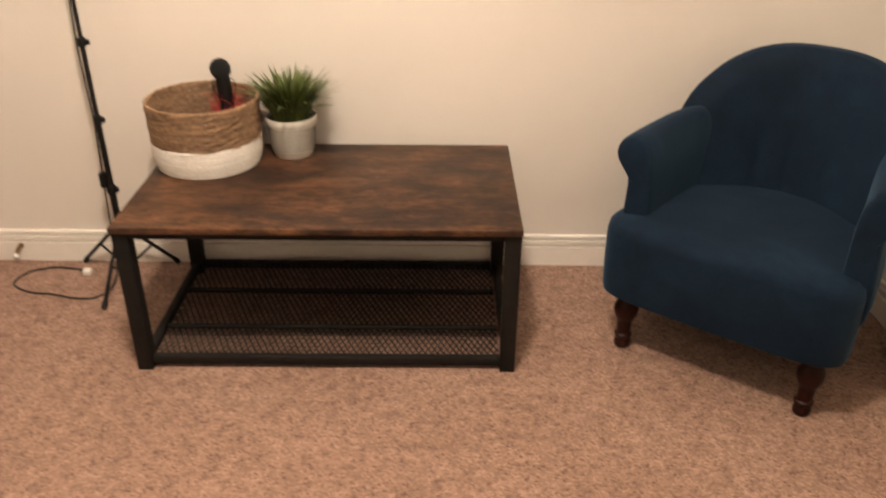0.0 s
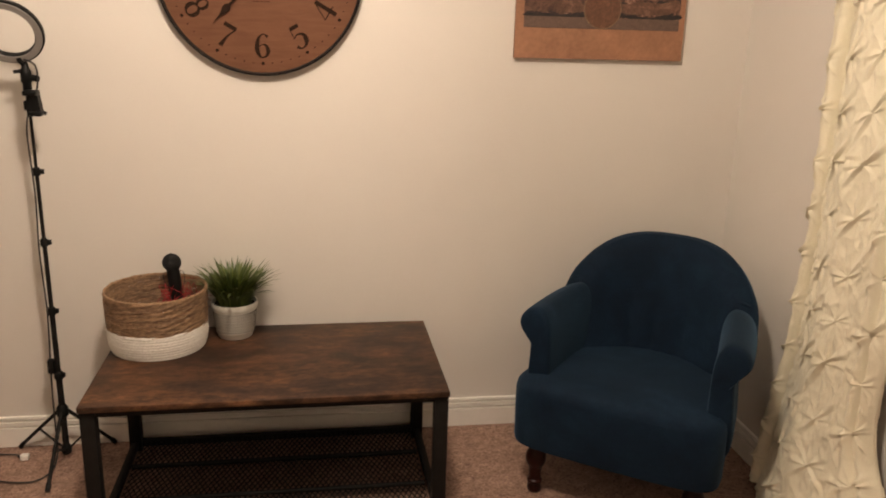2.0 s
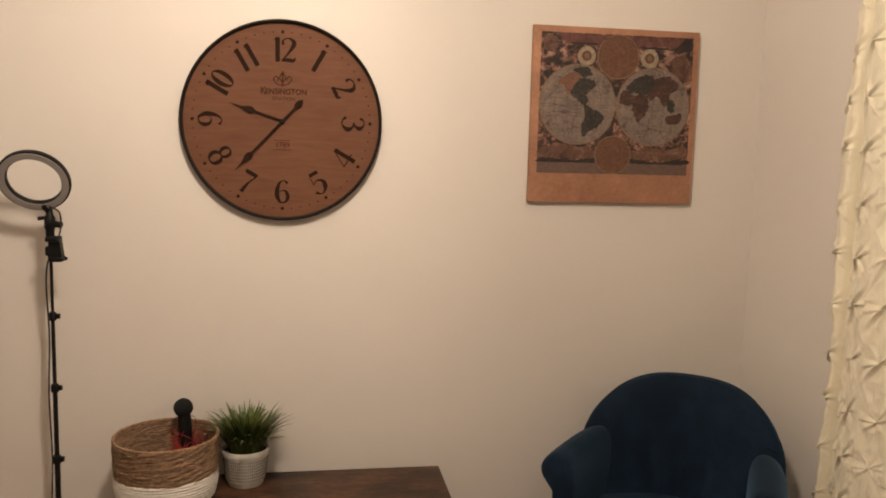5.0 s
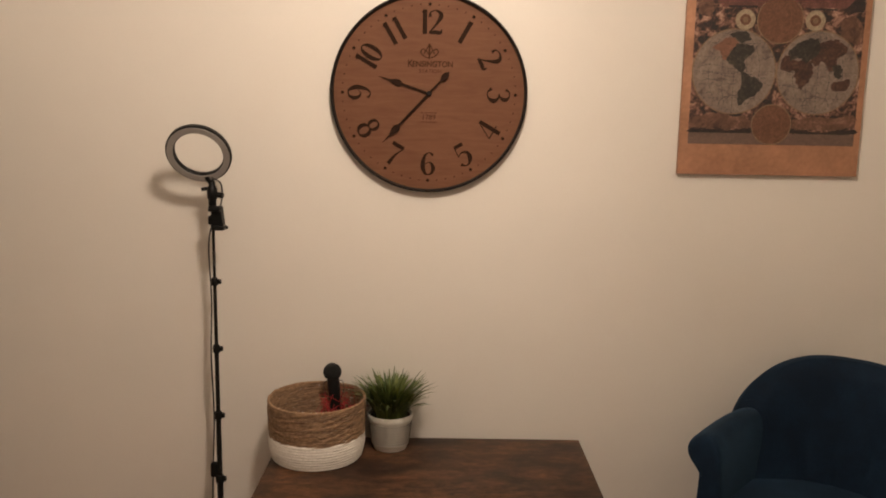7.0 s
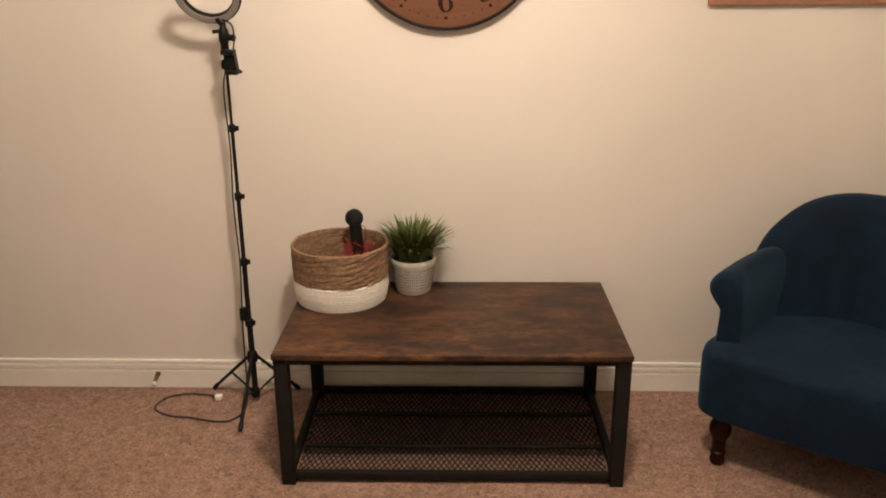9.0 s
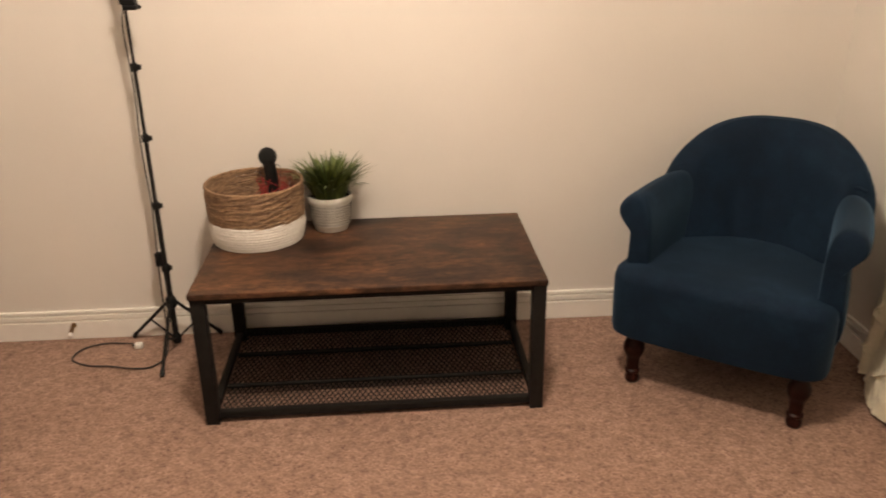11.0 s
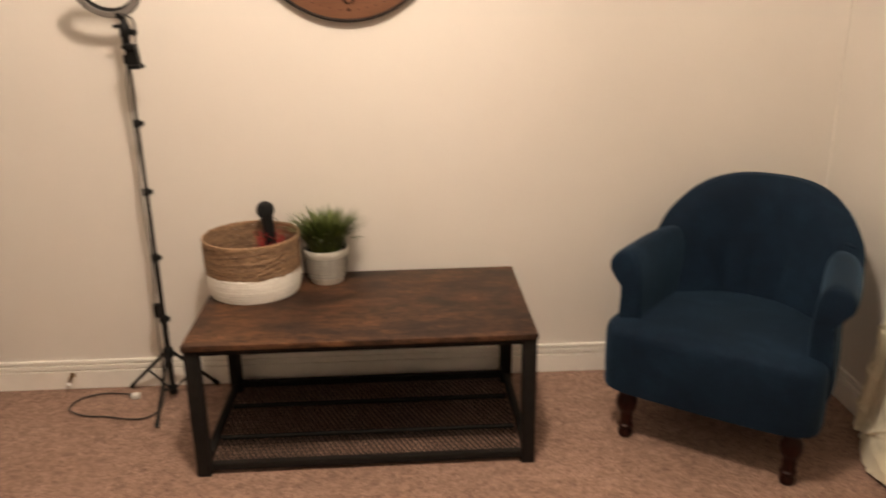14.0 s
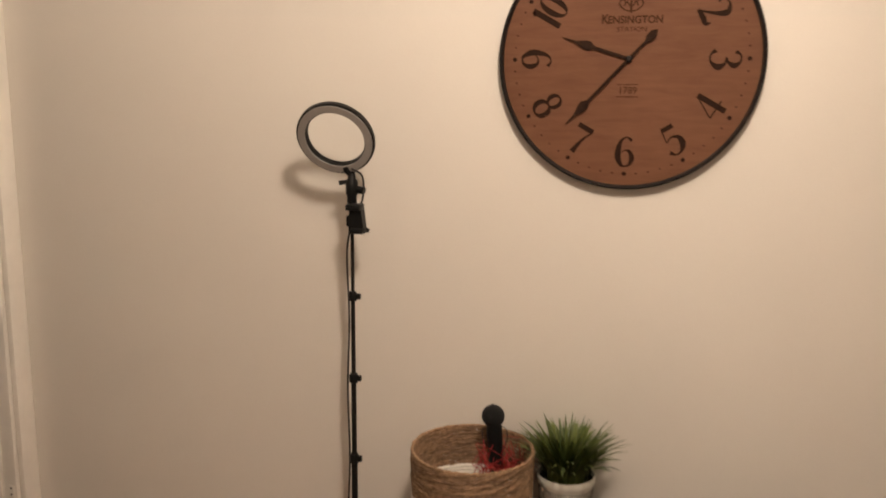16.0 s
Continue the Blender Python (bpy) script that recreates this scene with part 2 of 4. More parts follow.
def lathe(profile, n=48, closed=False, wob=None, bm=None):
    """Turns (r, z) pairs round z."""
    bm = bm or bmesh.new()
    rings = []
    for r, z in profile:
        if r < 1e-6:
            rings.append([bm.verts.new((0, 0, z))])
        else:
            rings.append([bm.verts.new((r * math.cos(a), r * math.sin(a), z)) for a in (2 * math.pi * k / n for k in range(n))])
    pairs = list(zip(rings, rings[1:])) + ([(rings[-1], rings[0])] if closed else [])
    for a, b in pairs:
        for k in range(n):
            j = (k + 1) % n
            if len(a) == 1 and len(b) == 1:
                continue
            if len(a) == 1:
                bm.faces.new((a[0], b[k], b[j]))
            elif len(b) == 1:
                bm.faces.new((a[k], b[0], a[j]))
            else:
                bm.faces.new((a[k], b[k], b[j], a[j]))
    return bm


def tube(points, r, n=8, bm=None, closed=False, taper=None):
    """A round tube along points."""
    bm = bm or bmesh.new()
    pts = [Vector(p) for p in points]
    rings, side = [], None
    for i, p in enumerate(pts):
        a = pts[(i - 1) % len(pts)] if closed or i else p
        b = pts[(i + 1) % len(pts)] if closed or i < len(pts) - 1 else p
        t = (b - a).normalized()
        if side is None:
            side = t.orthogonal().normalized()
        side = (side - t * side.dot(t)).normalized()
        up = t.cross(side)
        rr = taper(i / (len(pts) - 1)) * r if taper else r
        rings.append([bm.verts.new(p + rr * (math.cos(q) * side + math.sin(q) * up)) for q in (2 * math.pi * k / n for k in range(n))])
    for a, b in list(zip(rings, rings[1:])) + ([(rings[-1], rings[0])] if closed else []):
        for k in range(n):
            bm.faces.new((a[k], a[(k + 1) % n], b[(k + 1) % n], b[k]))
    if not closed:
        bm.faces.new(rings[0][::-1])
        bm.faces.new(rings[-1])
    return bm


def smooth_path(points, n=8):
    """Points of a soft line through the given ones."""
    p = [Vector(q) for q in points]
    p = [2 * p[0] - p[1]] + p + [2 * p[-1] - p[-2]]
    out = []
    for i in range(1, len(p) - 2):
        for k in range(n):
            t = k / n
            out.append(0.5 * (2 * p[i] + (p[i + 1] - p[i - 1]) * t + (2 * p[i - 1] - 5 * p[i] + 4 * p[i + 1] - p[i + 2]) * t * t + (3 * p[i] - p[i - 1] - 3 * p[i + 1] + p[i + 2]) * t ** 3))
    return out + [p[-2]]


def prism(outline, z0, z1, bm=None):
    """An outline of (x, y) pairs pulled from z0 to z1."""
    bm = bm or bmesh.new()
    lo, hi = [bm.verts.new((x, y, z0)) for x, y in outline], [bm.verts.new((x, y, z1)) for x, y in outline]
    n = len(outline)
    for k in range(n):
        bm.faces.new((lo[k], lo[(k + 1) % n], hi[(k + 1) % n], hi[k]))
    bm.faces.new(lo[::-1])
    bm.faces.new(hi)
    return bm


def grid(nu, nv, f, bm=None):
    """A sheet: f(u, v) for u, v in 0..1."""
    bm = bm or bmesh.new()
    rows = [[bm.verts.new(f(i / nu, j / nv)) for j in range(nv + 1)] for i in range(nu + 1)]
    for i in range(nu):
        for j in range(nv):
            bm.faces.new((rows[i][j], rows[i + 1][j], rows[i + 1][j + 1], rows[i][j + 1]))
    return bm


def structure(name, bm, material, label, category, smooth=False):
    return tagged(part(name, bm, material, None, "", smooth), label, category, "", "structure")


# ---- the room ----
def carpet_sheet():
    nx, ny = 470, 300
    xs, ys = np.linspace(X0 - 0.01, X1 + 0.02, nx), np.linspace(-0.3, Y1 + 0.02, ny)
    rng = np.random.default_rng(3)
    z = rng.normal(0, 0.0008, (ny, nx)) + 0.0015 * np.sin(xs * 5 + 1)[None] * np.sin(ys * 4)[:, None]
    gx, gy = np.meshgrid(xs, ys)
    gx, gy = gx + rng.normal(0, 0.0015, gx.shape), gy + rng.normal(0, 0.0015, gy.shape)
    co = np.stack([gx, gy, z - 0.001], -1).reshape(-1, 3)
    i = np.arange(nx * ny).reshape(ny, nx)
    faces = np.stack([i[:-1, :-1], i[:-1, 1:], i[1:, 1:], i[1:, :-1]], -1).reshape(-1, 4)
    me = bpy.data.meshes.new("floor")
    me.from_pydata(co.tolist(), [], faces.tolist())
    me.materials.append(CARPET)
    me.polygons.foreach_set("use_smooth", [True] * len(me.polygons))
    tagged(new("floor", me), "beige flecked plush carpet with worn tufts", "carpet floor", "", "structure")


carpet_sheet()
structure("floor_rear", box((X0, Y0, -0.1), (X1, -0.3, -0.001)), CARPET, "beige flecked plush carpet in the rear of the room", "carpet floor")
structure("subfloor", box((X0, -0.3, -0.1), (X1, Y1, -0.012)), DARKFLOOR, "subfloor below the carpet", "floor")
structure("hall_floor", box((-3.2, 0.6, -0.1), (X0 - 0.012, Y1, -0.006)), DARKFLOOR, "dark wooden hallway floor beyond the doorway", "floor")
structure("ceiling", box((-3.3, Y0 - WALL, ZC), (X1 + 0.2, Y1 + WALL, ZC + 0.1)), CEILM, "plain white painted ceiling", "ceiling")
structure("wall_north", box((X0 - WALL, Y1, -0.1), (X1 + 0.2, Y1 + WALL, ZC)), WALLM, "warm off-white painted wall with fine texture", "wall")
structure("wall_south", box((X0 - WALL, Y0 - WALL, -0.1), (X1 + 0.2, Y0, ZC)), WALLM, "warm off-white painted wall", "wall")
bm = box((X0 - WALL, Y0, -0.1), (X0, DOOR_Y0, ZC))
box((X0 - WALL, DOOR_Y0, DOOR_Z), (X0, DOOR_Y1, ZC), bm=bm)
box((X0 - WALL, DOOR_Y1, -0.1), (X0, Y1, ZC), bm=bm)
structure("wall_west", bm, WALLM, "warm off-white painted wall with a doorway", "wall")
bm = box((X1, Y0, -0.1), (X1 + 0.13, WIN_Y0, ZC))
box((X1, WIN_Y1, -0.1), (X1 + 0.13, Y1, ZC), bm=bm)
box((X1, WIN_Y0, -0.1), (X1 + 0.13, WIN_Y1, WIN_Z0), bm=bm)
box((X1, WIN_Y0, WIN_Z1), (X1 + 0.13, WIN_Y1, ZC), bm=bm)
structure("wall_east", bm, WALLM, "warm off-white painted wall with a window", "wall")
bm = box((-3.3, 0.6, -0.1), (-3.2, Y1, ZC))
structure("hall_wall_west", bm, HALLM, "dim hallway wall", "wall")
structure("hall_wall_north", box((-3.3, Y1, -0.1), (X0 - WALL - 0.001, Y1 + WALL, ZC)), HALLM, "dim olive-beige hallway wall", "wall")
structure("hall_wall_south", box((-3.3, 0.5, -0.1), (X0 - WALL - 0.001, 0.6, ZC)), HALLM, "dim hallway wall", "wall")

BASE = [(0, 0), (0.016, 0), (0.016, 0.0708), (0.006, 0.0714), (0.005, 0.0781), (0.0135, 0.0793), (0.0135, 0.0944), (0.004, 0.095), (0.0035, 0.1018), (0.0115, 0.1029), (0.0105, 0.1119), (0, 0.113)]


def baseboard(length, m, name="baseboard", label="white painted stepped baseboard along the carpet"):
    """Runs along +x, its face towards -y."""
    bm = bmesh.new()
    a, b = [[bm.verts.new((x, -d, z)) for d, z in BASE] for x in (0, length)]
    n = len(BASE)
    for k in range(n):
        bm.faces.new((a[k], a[(k + 1) % n], b[(k + 1) % n], b[k]))
    bm.faces.new(a), bm.faces.new(b[::-1])
    ob = structure(name, bm, TRIM, label, "baseboard")
    ob.matrix_basis = m
    return ob


baseboard(X1 - X0 - 0.036, pose(X0 + 0.020, Y1, 0))
baseboard(Y1 - 0.014 - Y0, pose(X1, Y1 - 0.014, 0, 0, 0, -90))
baseboard(DOOR_Y0 - 0.07 - Y0, pose(X0, Y0, 0, 0, 0, 90))
baseboard(1.10, pose(-3.19, Y1, 0), label="white stepped baseboard in the hallway")

# doorway: casing, jambs, stops, strike plates and the open leaf
door = thing("door_1", "white painted doorway with its door swung open into the room", "door", None, "", "structure")
for y0, y1 in ((DOOR_Y1 - 0.002, Y1 - 0.001), (DOOR_Y0 - 0.066, DOOR_Y0 + 0.002)):
    bm = box((X0 - 0.001, y0, 0), (X0 + 0.018, y1, DOOR_Z + 0.064), 0.004)
    part("casing", bm, TRIM, door)
part("head_casing", box((X0 - 0.001, DOOR_Y0 + 0.003, DOOR_Z), (X0 + 0.018, DOOR_Y1 - 0.003, DOOR_Z + 0.064), 0.004), TRIM, door)
for y, s in ((DOOR_Y1, -1), (DOOR_Y0, 1)):
    lo, hi = sorted((y, y + s * 0.016))
    part("jamb", box((X0 - WALL - 0.004, lo, -0.004), (X0 - 0.002, hi, DOOR_Z), 0.002), TRIM, door)
    lo, hi = sorted((y + s * 0.0155, y + s * 0.029))
    part("door_stop", box((X0 - 0.086, lo, -0.004), (X0 - 0.048, hi, DOOR_Z - 0.002), 0.003), TRIM, door)
    lo, hi = sorted((y + s * 0.002, y + s * 0.024))
    part("hall_casing", box((X0 - WALL - 0.020, y - 0.001 if s < 0 else y - 0.062, -0.004), (X0 - WALL - 0.0045, y + 0.062 if s < 0 else y + 0.001, DOOR_Z + 0.06), 0.004), TRIM, door)
for z in (0.29, 1.06):
    sp = part("strike_plate", box((X0 - 0.036, DOOR_Y1 - 0.0175, z - 0.032), (X0 - 0.010, DOOR_Y1 - 0.0158, z + 0.032), 0.0006), TRIM, door, "strike plate painted over in white")
    for dz in (-0.022, 0.0, 0.022):
        s = part("screw", lathe([(0, 0.0012), (0.0028, 0.001), (0.003, 0)], 10), IRON, sp)
        s.matrix_basis = pose(X0 - 0.022, DOOR_Y1 - 0.0176, z + dz, 90, 0, 0)
leaf = part("leaf", box((0.0, -0.035, 0.012), (0.765, 0.0, DOOR_Z - 0.004), 0.002), TRIM, door, "white painted door leaf standing open")
leaf.matrix_basis = pose(X0 + 0.022, DOOR_Y0 + 0.012, 0, 0, 0, -26.2)

# ---- window ----
win = thing("window_1", "white vinyl window with dark night panes", "window", None, "", "structure")
GX = X1 + 0.088
part("window_sill", box((X1 - 0.012, WIN_Y0 - 0.02, WIN_Z0 - 0.001), (GX + 0.02, WIN_Y1, WIN_Z0 + 0.018), 0.004), TRIM, win, "white painted window sill")
part("window_frame", box((GX - 0.016, WIN_Y0 + 0.001, WIN_Z0 + 0.018), (GX + 0.04, WIN_Y1 - 0.001, WIN_Z0 + 0.064), 0.004), TRIM, win)
part("window_frame", box((GX - 0.016, WIN_Y0 + 0.001, WIN_Z1 - 0.045), (GX + 0.04, WIN_Y1 - 0.001, WIN_Z1 - 0.001), 0.004), TRIM, win)
for y0, y1 in ((WIN_Y1 - 0.045, WIN_Y1 - 0.001), (1.175, 1.242), (WIN_Y0 + 0.001, WIN_Y0 + 0.046), (0.50, 0.565)):
    part("window_stile", box((GX - 0.012, y0, WIN_Z0 + 0.0645), (GX + 0.036, y1, WIN_Z1 - 0.0455), 0.004), TRIM, win)
for y0, y1 in ((1.2425, WIN_Y1 - 0.0455), (0.5655, 1.1745), (WIN_Y0 + 0.0465, 0.4995)):
    pane = part("pane", box((GX + 0.008, y0, WIN_Z0 + 0.0645), (GX + 0.012, y1, WIN_Z1 - 0.0455)), GLASS, win, "dark window pane", False)
    pane.visible_shadow = False
    # added sheet behind the glass, gives the dark pane its grey haze
    part("haze_sheet", box((GX + 0.030, y0, WIN_Z0 + 0.0645), (GX + 0.031, y1, WIN_Z1 - 0.0455)), HAZE, win, "thin see-through grey sheet that hazes the pane", False)
    for z in (1.008, 1.36, 1.71):
        part("muntin", box((GX - 0.001, y0, z - 0.008), (GX + 0.0075, y1, z + 0.008), 0.002), TRIM, win)
cleat = thing("cord_cleat", "small white plastic cord cleats on the window sill", "cord cleat")
for dx, dy in ((0, 0), (-0.012, -0.052)):
    part("peg", box((1.700 + dx, 1.342 + dy, WIN_Z0 + 0.018), (1.712 + dx, 1.364 + dy, WIN_Z0 + 0.028), 0.003), WHITEP, cleat)
cordo = thing("blind_cord", "thin white blind cord hanging beside the window", "cord")
part("cord", tube(smooth_path([(1.715, 1.422, 2.04), (1.714, 1.420, 1.5), (1.716, 1.419, 1.0), (1.715, 1.415, 0.72), (1.708, 1.395, 0.618)]), 0.0013, 6), WHITEP, cordo)

holder = thing("candle_holder", "brushed gold candle cup with cream wax on the sill", "candle", pose(1.715, 1.164, WIN_Z0 + 0.018))
part("cup", lathe([(0, 0), (0.045, 0), (0.051, 0.006), (0.056, 0.05), (0.055, 0.108), (0.0535, 0.11), (0.052, 0.108), (0.052, 0.09), (0, 0.09)]), GOLD, holder)
part("wax", lathe([(0, 0.0905), (0.0515, 0.0905), (0.0515, 0.096), (0.045, 0.0945), (0, 0.094)]), WAX, holder)
part("wick", tube([(0, 0, 0.093), (0.001, 0, 0.1), (0.003, 0.001, 0.106)], 0.0012, 6), INK, holder)

# ---- outside ----
structure("ground", box((X1 + 0.4, -200, -4.3), (400, 400, -4.2)), OUTSIDE, "dark lawn outside at night", "ground")
lampo = thing("street_lamp", "distant street lamp glowing yellow in the night", "street lamp", pose(15.71, 17.79, -4.2))
part("pole", tube([(0, 0, 0), (0, 0, 2.87)], 0.06, 8, taper=lambda t: 1 - 0.3 * t), STEEL, lampo)
hd = part("lamp_head", lathe([(0, 0.1), (0.16, 0.08), (0.30, 0.0), (0.30, -0.03), (0, -0.03)], 20), STEEL, lampo)
hd.matrix_basis = pose(0, 0, 2.96)
gl = part("lamp_lens", lathe([(0, -0.08), (0.14, -0.07), (0.20, -0.031), (0, -0.031)], 20), glowing("street_lamp_glow", (1.0, 0.62, 0.12), 14.0), lampo)
gl.matrix_basis = pose(0, 0, 2.96)

# ceiling lamp
for spot in (LAMP, REAR_LAMP):
    fix = thing("ceiling_light", "small white ceiling fixture with a bare warm bulb", "ceiling light", pose(spot[0], spot[1], ZC), "ceiling lights")
    part("canopy", lathe([(0, 0), (0.06, 0), (0.055, -0.012), (0.022, -0.025), (0.018, -0.05), (0, -0.05)], 32), WHITEC, fix)

# ---- coffee table ----
TZ, TX0, TX1, TY0, TY1 = 0.450, -0.557, 0.505, 1.737, 2.340
table = thing("coffee_table", "rustic brown coffee table with black metal frame and mesh shelf", "coffee table", pose((TX0 + TX1) / 2, (TY0 + TY1) / 2, 0, 0, 0, 0.35))
hx, hy = (TX1 - TX0) / 2, (TY1 - TY0) / 2
part("tabletop", box((-hx, -hy, TZ - 0.018), (hx, hy, TZ), 0.0022), RUSTIC, table, "rustic brown wood-grain tabletop")
L = 0.042
for sx in (-1, 1):
    for sy in (-1, 1):
        cx, cy = sx * (hx - 0.002 - L / 2), sy * (hy - 0.010 - L / 2)
        part("leg", box((cx - L / 2, cy - L / 2, -0.004), (cx + L / 2, cy + L / 2, TZ - 0.0185), 0.003), STEEL, table)
for sy in (-1, 1):
    cy = sy * (hy - 0.010 - L / 2)
    part("top_rail", box((-hx + 0.0445, cy - 0.018, TZ - 0.038), (hx - 0.0445, cy + 0.018, TZ - 0.0185), 0.002), STEEL, table)
    part("bottom_rail", box((-hx + 0.0445, cy - 0.012, 0.013), (hx - 0.0445, cy + 0.012, 0.038), 0.003), STEEL, table)
for sx in (-1, 1):
    cx = sx * (hx - 0.002 - L / 2)
    part("side_top_rail", box((cx - 0.018, -hy + 0.0525, TZ - 0.038), (cx + 0.018, hy - 0.0525, TZ - 0.0185), 0.002), STEEL, table)
    part("side_bottom_rail", box((cx - 0.012, -hy + 0.0525, 0.013), (cx + 0.012, hy - 0.0525, 0.038), 0.003), STEEL, table)
for f in (-0.42, 0.26):
    part("shelf_bar", tube([(-hx + 0.045, f * hy, 0.037), (hx - 0.045, f * hy, 0.037)], 0.0085, 12), STEEL, table)


def mesh_shelf():
    """Diamond mesh: two families of slanted flat strands."""
    bm = bmesh.new()
    ax, ay, pitch, slope, w = hx - 0.046, hy - 0.045, 0.0178, 2.15, 0.0017
    for sgn in (1, -1):
        k = -int((ax + ay / slope) / pitch) - 1
        while k * pitch < ax + ay / slope:
            c = k * pitch
            k += 1
            # x = c + sgn * y / slope, cut to the frame
            ys = sorted((-ay, ay))
            y_a, y_b = [sgn * slope * (x - c) for x in (-ax, ax)]
            lo, hi = max(ys[0], min(y_a, y_b)), min(ys[1], max(y_a, y_b))
            if hi - lo < 0.004:
                continue
            p, q = Vector((c + sgn * lo / slope, lo, 0)), Vector((c + sgn * hi / slope, hi, 0))
            side = (q - p).normalized().cross(Vector((0, 0, 1))) * w
            z0 = 0.0285 if sgn > 0 else 0.0305
            v = [bm.verts.new((*(e + s * side).xy, z)) for e in (p, q) for s, z in ((-1, z0), (1, z0), (1, z0 + 0.0020), (-1, z0 + 0.0020))]
            for f in ((0, 1, 5, 4), (1, 2, 6, 5), (2, 3, 7, 6), (3, 0, 4, 7)):
                bm.faces.new([v[i] for i in f])
    return bm


part("mesh_shelf", mesh_shelf(), STEEL, table, "black diamond wire mesh shelf", False)

# ---- armchair ----
chair = thing("armchair", "teal blue velvet armchair with rolled arms and turned legs", "armchair", pose(1.039, 1.739, 0, 0, 0, -36.2))


def sub(ob, levels=2):
    mod = ob.modifiers.new("round", "SUBSURF")
    mod.levels = mod.render_levels = levels
    return ob


def seat_shell():
    """Upholstered base with a domed seat, as stacked rounded outlines."""
    bm = bmesh.new()
    levels = [(0.185, 0.95), (0.188, 0.985), (0.205, 0.995), (0.30, 1.0), (0.375, 1.0), (0.398, 0.985), (0.413, 0.94), (0.424, 0.84), (0.430, 0.6), (0.432, 0.3)]
    rings = []
    for z, s in levels:
        ring = []
        for k in range(64):
            a = 2 * math.pi * k / 64
            c, d = math.cos(a), math.sin(a)
            e = 0.28 if s > 0.9 else 0.42
            x, y = math.copysign(abs(c) ** e, c), math.copysign(abs(d) ** e, d)
            back = (y + 1) / 2
            half = 0.350 - 0.070 * back
            px, py = -0.006 + half * x * s, 0.215 + 0.278 * y * s - (0.012 * (1 - x * x) if y < 0 else 0)
            dz = -0.012 * max(0, back - 0.5) if z > 0.4 else 0.0
            ring.append(bm.verts.new((px, py, z + dz)))
        rings.append(ring)
    for a, b in zip(rings, rings[1:]):
        for k in range(64):
            bm.faces.new((a[k], a[(k + 1) % 64], b[(k + 1) % 64], b[k]))
    bm.faces.new(rings[0][::-1]), bm.faces.new(rings[-1])
    return bm


part("seat", seat_shell(), VELVET, chair)


def back_shell():
    """Barrel back: a bent arch with padding, front and rear skins joined at a rounded edge."""
    bm = bmesh.new()
    nu, nv = 36, 14

    def mid(a, h):
        x = 0.010 + 0.316 * a * (1 - 0.26 * (1 - h) ** 1.1)
        top = 0.540 + 0.279 * (max(0.0, 1 - abs(a) ** 3.1)) ** 0.50
        z = 0.25 + (top - 0.25) * h
        y = 0.458 - 0.158 * abs(a) ** 2.2 + 0.22 * (z - 0.40)
        return Vector((x, y, z))

    skins = []
    for s in (-1, 1):
        rows = []
        for i in range(nu + 1):
            a = -1 + 2 * i / nu
            row = []
            for j in range(nv + 1):
                h = j / nv
                p = mid(a, h)
                da = mid(min(1, a + 0.01), h) - mid(max(-1, a - 0.01), h)
                nrm = Vector((da.y, -da.x, 0)).normalized() if da.length > 1e-6 else Vector((0, -1, 0))
                edge = min(1.0, (1 - abs(a)) / 0.12 + 0.25, (1 - h) / 0.10 + 0.10)
                th = 0.052 * math.sqrt(max(0.0, 1 - (1 - edge) ** 2)) * (1.0 if s > 0 else 1.0 + 0.25 * math.sin(math.pi * h) * (1 - a * a))
                if s < 0:
                    for a0, h0 in ((-0.04, 0.42), (0.40, 0.46), (-0.42, 0.46)):
                        th *= 1 - 0.22 * math.exp(-(((a - a0) / 0.06) ** 2) - ((h - h0) / 0.14) ** 2)
                row.append(bm.verts.new(p - s * nrm * th))
            rows.append(row)
        skins.append(rows)
    f, b = skins
    for rows in (f, b):
        for i in range(nu):
            for j in range(nv):
                bm.faces.new((rows[i][j], rows[i + 1][j], rows[i + 1][j + 1], rows[i][j + 1]))
    for i in range(nu):
        bm.faces.new((f[i][nv], f[i + 1][nv], b[i + 1][nv], b[i][nv]))
        bm.faces.new((f[i][0], f[i + 1][0], b[i + 1][0], b[i][0]))
    for j in range(nv):
        for i in (0, nu):
            bm.faces.new((f[i][j], f[i][j + 1], b[i][j + 1], b[i][j]))
    return bm


sub(part("backrest", back_shell(), VELVET, chair), 1)


